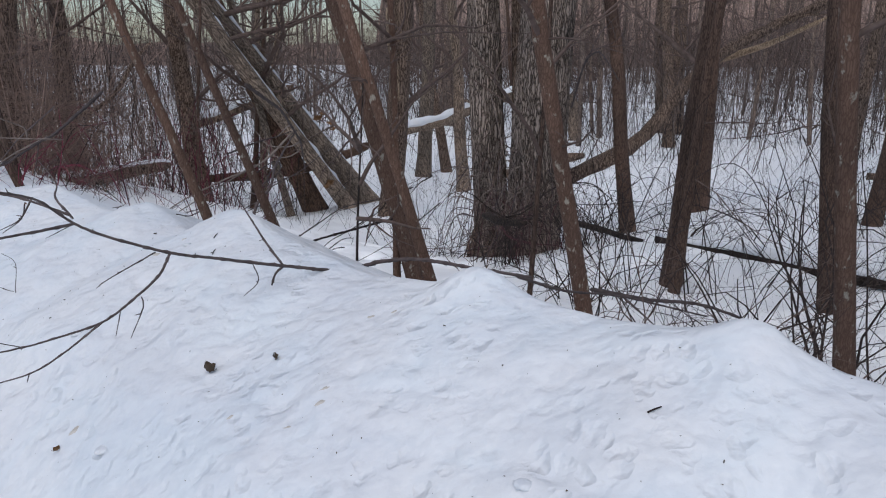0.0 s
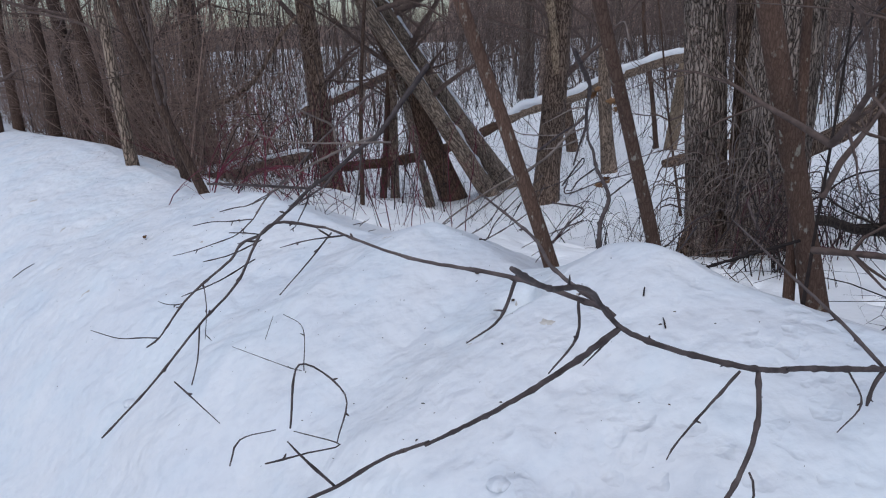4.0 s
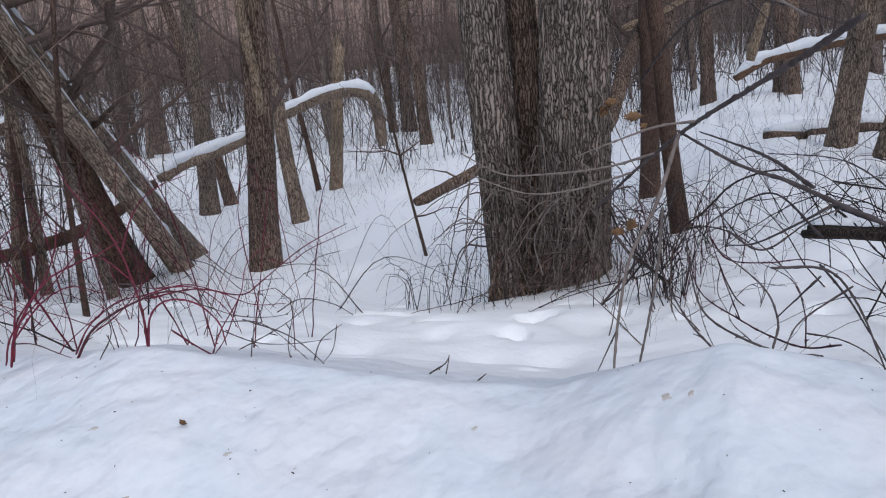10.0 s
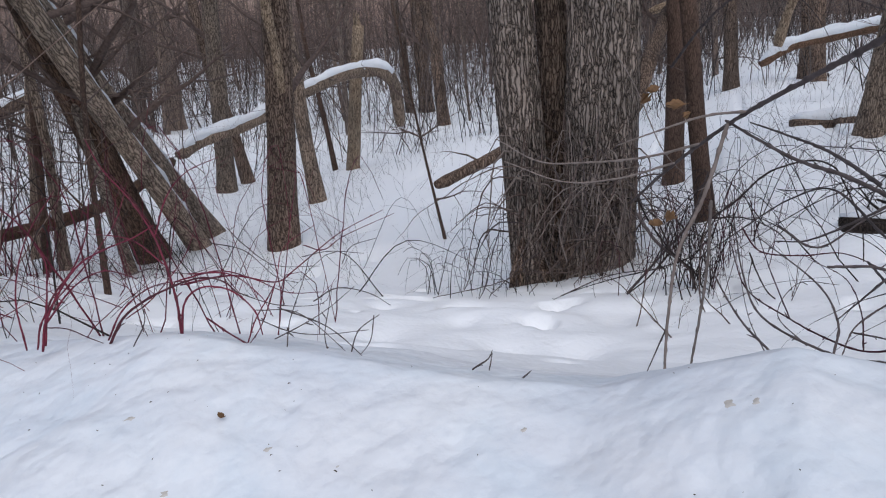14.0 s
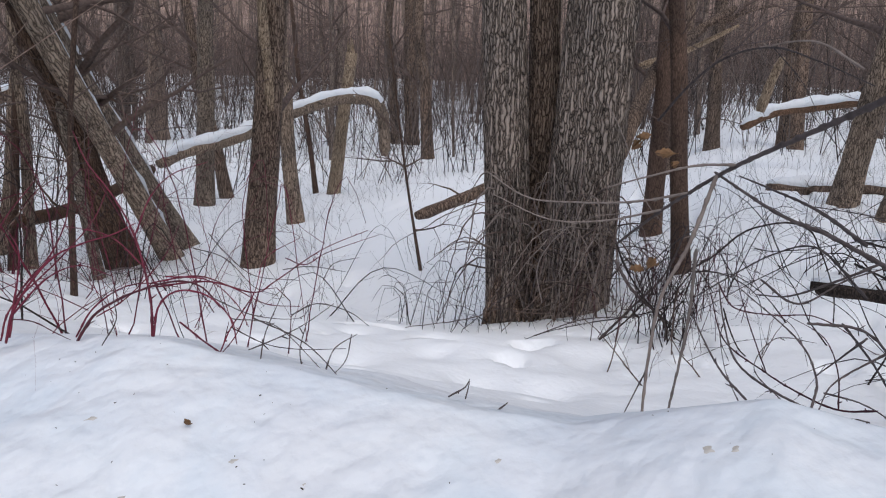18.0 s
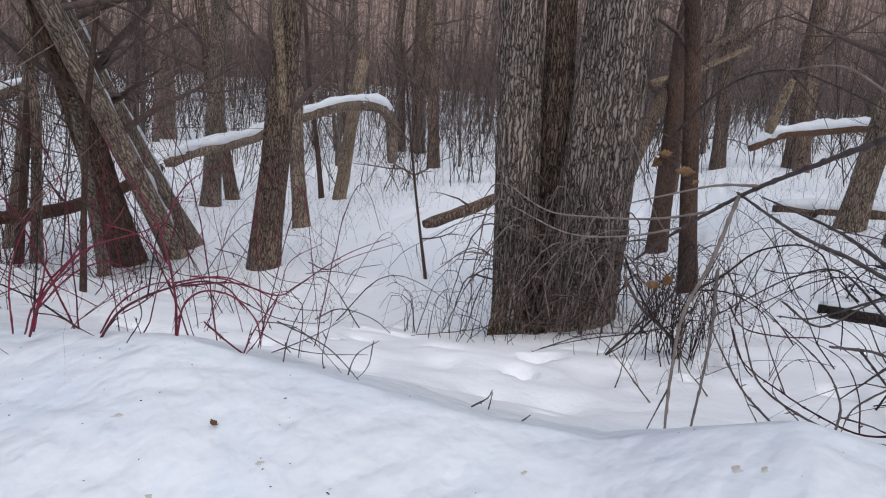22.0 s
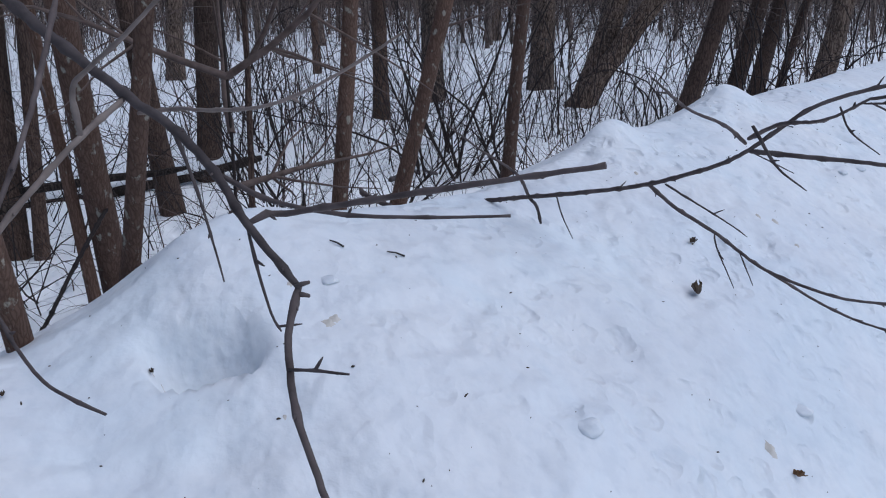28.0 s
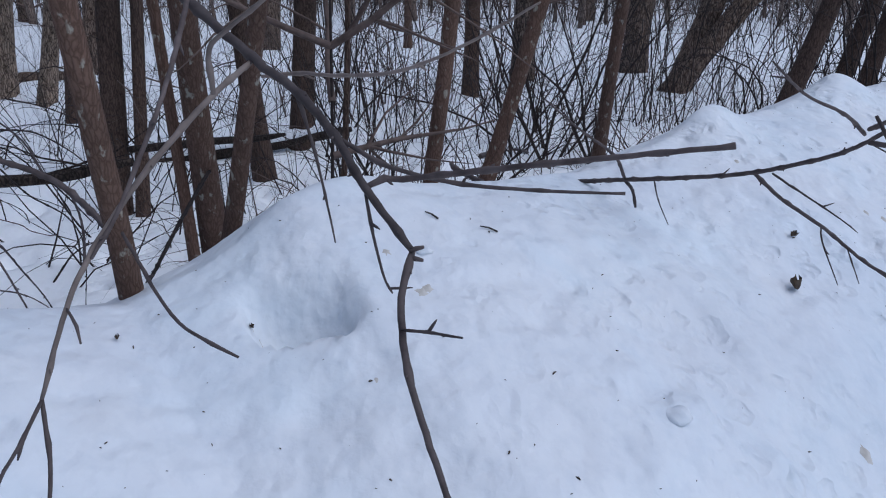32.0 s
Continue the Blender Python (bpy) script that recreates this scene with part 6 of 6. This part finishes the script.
# long arching canes behind the bank
canes = Shape()
for k in range(110):
    right = k % 4 != 0
    s, n = (rng.uniform(-3.5, 1.2), rng.uniform(3.8, 7.5)) if right else (rng.uniform(4.6, 9), rng.uniform(2.4, 7.5))
    x, y = -0.6 * s + 0.8 * n, 0.8 * s + 0.6 * n
    z, a, reach, high = land(x, y) - 0.03, rng.uniform(0, 6.28), rng.uniform(0.4, 1.4), rng.uniform(0.25, 0.9)
    end = (x + reach * math.cos(a), y + reach * math.sin(a))
    mid = Vector((x + reach * 0.45 * math.cos(a) + rng.gauss(0, 0.06), y + reach * 0.45 * math.sin(a) + rng.gauss(0, 0.06), z + high))
    tip = Vector((*end, max(land(*end) - 0.01, z + high * rng.uniform(-0.2, 0.7))))
    line = stem(canes, [(x, y, z), mid, tip], rng.uniform(0.003, 0.0062), 0.0013, 4, 0.12)
    for _ in range(4):
        j = rng.randint(1, len(line) - 1)
        sprig(canes, rng, line[j], (rng.gauss(0, 1), rng.gauss(0, 1), rng.gauss(0.3, 0.7)), rng.uniform(0.12, 0.4), 0.0022, 0, 0.04, 3)
cane = part("canes", canes, TWIG_DARK)
tagged(cane, "long dark arching canes tangled behind the bank", "undergrowth", "", "stuff")

# ---- leaves and litter on the snow ----
def leaf(x, y, size, turn, curl, mat, label, lift=0.0, roll=0.0, at=None, name="dead_leaf", lobes=0.2):
    """A withered, lobed oak leaf with its stalk."""
    blade = Shape()
    rows, cols = 15, 5
    top, low = [], []
    for i in range(rows):
        t = i / (rows - 1)
        half = size * 0.32 * math.sin(math.pi * min(1, t * 0.93 + 0.05)) * (1.0 - lobes + lobes * math.cos(t * 21)) + 0.001
        for j in range(cols):
            u = -1 + 2 * j / (cols - 1)
            z = curl * size * (0.55 * u * u + 0.6 * (t - 0.5) ** 2) + 0.16 * size * noise.noise(Vector((t * 4, u * 1.6, x * 9 + turn)))
            top.append(Vector(((t - 0.5) * size, u * half, z)))
            low.append(Vector(((t - 0.5) * size, u * half, z - 0.0012)))
    quads = [(i * cols + j, i * cols + j + 1, (i + 1) * cols + j + 1, (i + 1) * cols + j) for i in range(rows - 1) for j in range(cols - 1)]
    blade.add(top, quads)
    blade.add(low, [q[::-1] for q in quads])
    z = (land(x, y) + 0.006 + lift) if at is None else at
    root = thing(name, (x, y, z), label, "leaf", "dead leaves")
    root.rotation_euler = (roll, 0.0, turn)
    part("blade", blade, mat, root)
    stalk = Shape()
    stalk.tube([(-0.5 * size, 0, curl * size * 0.15), (-0.62 * size, 0.01 * size, curl * size * 0.2), (-0.78 * size, 0.04 * size, curl * size * 0.35)], [0.0014, 0.001, 0.001], 5)
    part("stalk", stalk, mat, root)
    return root


leaf(0.838, 0.868, 0.042, 2.5, 1.0, LEAF_DARK, "dark brown curled leaf lying on the bank", 0.004, 0.35, lobes=0.1)
leaf(-0.655, 3.50, 0.016, 2.2, 0.9, LEAF, "small brown curled leaf on the snow")
leaf(-1.18, 3.72, 0.03, 1.4, 0.6, LEAF, "small brown leaf on the snow bank")
leaf(0.374, 0.852, 0.022, 1.0, 0.8, LEAF, "small reddish-brown leaf on the snow bank")
leaf(1.05, 0.79, 0.025, 2.0, 0.8, LEAF_DARK, "small dark leaf scrap on the snow")
leaf(0.366, 2.349, 0.012, 0.3, 0.6, LEAF_DARK, "small dark leaf scrap by the sapling")
leaf(0.452, 2.128, 0.012, 0.6, 0.8, LEAF_DARK, "dark leaf scrap in a hollow of the bank")
leaf(0.415, 1.968, 0.011, 2.4, 0.8, LEAF_DARK, "dark leaf scrap in a hollow of the bank")
for x, y, z, size, turn in ((1.12, 3.94, 1.30, 0.075, 0.5), (1.14, 3.92, 1.34, 0.06, 1.7), (1.21, 3.84, 1.29, 0.08, 2.8), (1.18, 3.87, 0.86, 0.085, 0.9), (1.16, 3.90, 0.84, 0.06, 2.2), (1.24, 3.82, 1.26, 0.05, 4.0)):
    leaf(x, y, size * 0.85, turn, 0.9, LEAF, "withered tan oak leaf caught in brush", 0, 0.5 + turn * 0.4, z)

# a straw and broken twig ends lying about
for x, y, a, length in ((-2.02, 4.14, 0.2, 0.06), (0.75, 1.65, 1.4, 0.02), (0.74, 1.78, 1.2, 0.016), (1.9, 0.0, 0.4, 0.02)):
    shape = Shape()
    dx, dy = math.cos(a) * length, math.sin(a) * length
    shape.tube([(-dx, -dy, land(x - dx, y - dy) - land(x, y) + 0.003), (0, 0, 0.006), (dx, dy, land(x + dx, y + dy) - land(x, y) + 0.004)], [0.0022, 0.002, 0.0015], 6)
    ob = part("twig_bit", shape, TWIG_DARK)
    ob.location = (x, y, land(x, y))
    tagged(ob, "short broken dark twig lying on the snow", "twig", "twig bits")

# grit, bark crumbs and bud scales
rng = random.Random(5)
litter = Shape()
SPOTS = [(1.05, 0.79), (1.54, 0.62), (1.68, -0.11), (1.23, 0.27), (0.17, 1.03), (1.97, -0.17), (1.65, 0.35), (1.29, 0.28), (-0.49, 3.52), (-0.76, 3.66), (-0.52, 3.24), (-0.61, 3.34), (-0.02, 2.59), (-0.75, 3.33), (0.36, 2.32), (0.29, 1.89), (0.18, 2.14), (0.05, 2.13), (0.16, 1.66), (0.44, 1.42), (0.37, 1.76), (-0.02, 2.49), (0.12, 2.28), (0.55, 1.16), (0.79, 1.69), (0.74, 1.65), (0.68, 1.4), (0.48, 1.05), (0.14, 1.55), (0.37, 1.04), (1.14, 1.1), (0.34, 1.56), (0.76, 1.0), (0.12, 1.85), (-1.17, 3.7), (-2.65, 6.02), (-1.07, 3.23), (-1.94, 3.73), (-1.28, 2.8)]
for k in range(620):
    if k < len(SPOTS):
        x, y = SPOTS[k]
        size = rng.uniform(0.0022, 0.0048)
    else:
        s, n = rng.uniform(-2.6, 6.5), rng.uniform(0.75, 1.9)
        x, y = -0.6 * s + 0.8 * n, 0.8 * s + 0.6 * n
        size = rng.uniform(0.0008, 0.0026)
    z = land(x, y)
    a = rng.uniform(0, 6.28)
    d = Vector((math.cos(a), math.sin(a), rng.uniform(-0.2, 0.4))) * size
    p = Vector((x, y, z + size * 0.2))
    litter.tube([p - d, p + Vector((0, 0, size * 0.2)), p + d], [size * 0.3, size * rng.uniform(0.3, 0.55), size * 0.12], 5, 0.3)
crumbs = part("litter", litter, LEAF_DARK)
tagged(crumbs, "dark crumbs of bark and leaf on the snow", "litter", "", "stuff")

# grimy spots melted into the bank
for x, y, r in ((0.05, 2.77, 0.020), (0.07, 2.73, 0.014), (-0.81, 3.64, 0.019), (-0.61, 3.36, 0.015), (-0.51, 3.25, 0.010), (-0.19, 3.06, 0.012), (-0.75, 3.70, 0.010), (0.30, 1.88, 0.011), (0.50, 1.79, 0.022), (0.414, 0.893, 0.026), (0.485, 1.801, 0.024), (0.462, 2.118, 0.024), (0.47, 1.985, 0.022), (0.594, 1.874, 0.02), (1.105, 0.432, 0.02), (0.938, 0.578, 0.014), (1.19, 0.46, 0.020), (1.34, 0.84, 0.018), (1.41, 0.82, 0.015), (1.20, 0.51, 0.015), (-2.38, 5.13, 0.042), (-1.67, 3.82, 0.028), (-0.81, 3.39, 0.016), (-1.34, 3.32, 0.027), (-1.94, 4.50, 0.035)):
    spot = Shape()
    for j in range(4):
        for k in range(12):
            w, q = 2 * math.pi * k / 12, (j + 0.3) / 3.3
            u = r * q * 0.8 * (1 + 0.75 * noise.noise(Vector((math.cos(w) * 1.5 + x * 7, math.sin(w) * 1.5 + y * 7, 0))))
            a, b = x + u * math.cos(w), y + u * 0.7 * math.sin(w)
            spot.verts.append(Vector((a - x, b - y, land(a, b) - land(x, y) + 0.0018 * (1 - q * q) - 0.0008)))
    spot.faces = [(j * 12 + k, j * 12 + (k + 1) % 12, (j + 1) * 12 + (k + 1) % 12, (j + 1) * 12 + k)[::-1] for j in range(3) for k in range(12)] + [tuple(range(12))]
    ob = part("grime_spot", spot, SNOW_STAIN)
    ob.location = (x, y, land(x, y))
    tagged(ob, "grey-brown grime spot melted into the snow bank", "grime", "grime spots")

# dirty clods pushed up by the plough
for x, y, r in ((-0.85, 2.43, 0.03), (0.62, 1.8, 0.02), (1.61, -0.05, 0.022), (1.65, -0.15, 0.02), (0.308, 1.339, 0.03), (0.541, 0.747, 0.024)):
    shape = Shape()
    ring = 10
    for i in range(1, 7):
        for j in range(ring):
            u, w = math.pi * i / 7, 2 * math.pi * j / ring
            q = Vector((math.sin(u) * math.cos(w), math.sin(u) * math.sin(w), math.cos(u) * 0.42))
            shape.verts.append(q * r * (1 + 0.4 * noise.noise(q * 1.7 + Vector((x * 9, y * 9, 0)))))
    shape.faces = [(i * ring + j, (i + 1) * ring + j, (i + 1) * ring + (j + 1) % ring, i * ring + (j + 1) % ring) for i in range(5) for j in range(ring)] + [tuple(range(ring)), tuple(range(5 * ring, 6 * ring))[::-1]]
    ob = part("snow_clod", shape, SNOW)
    ob.location = (x, y, land(x, y) - r * 0.08)
    tagged(ob, "small dirty clod of crusted snow on the bank", "snow clod", "snow clods")
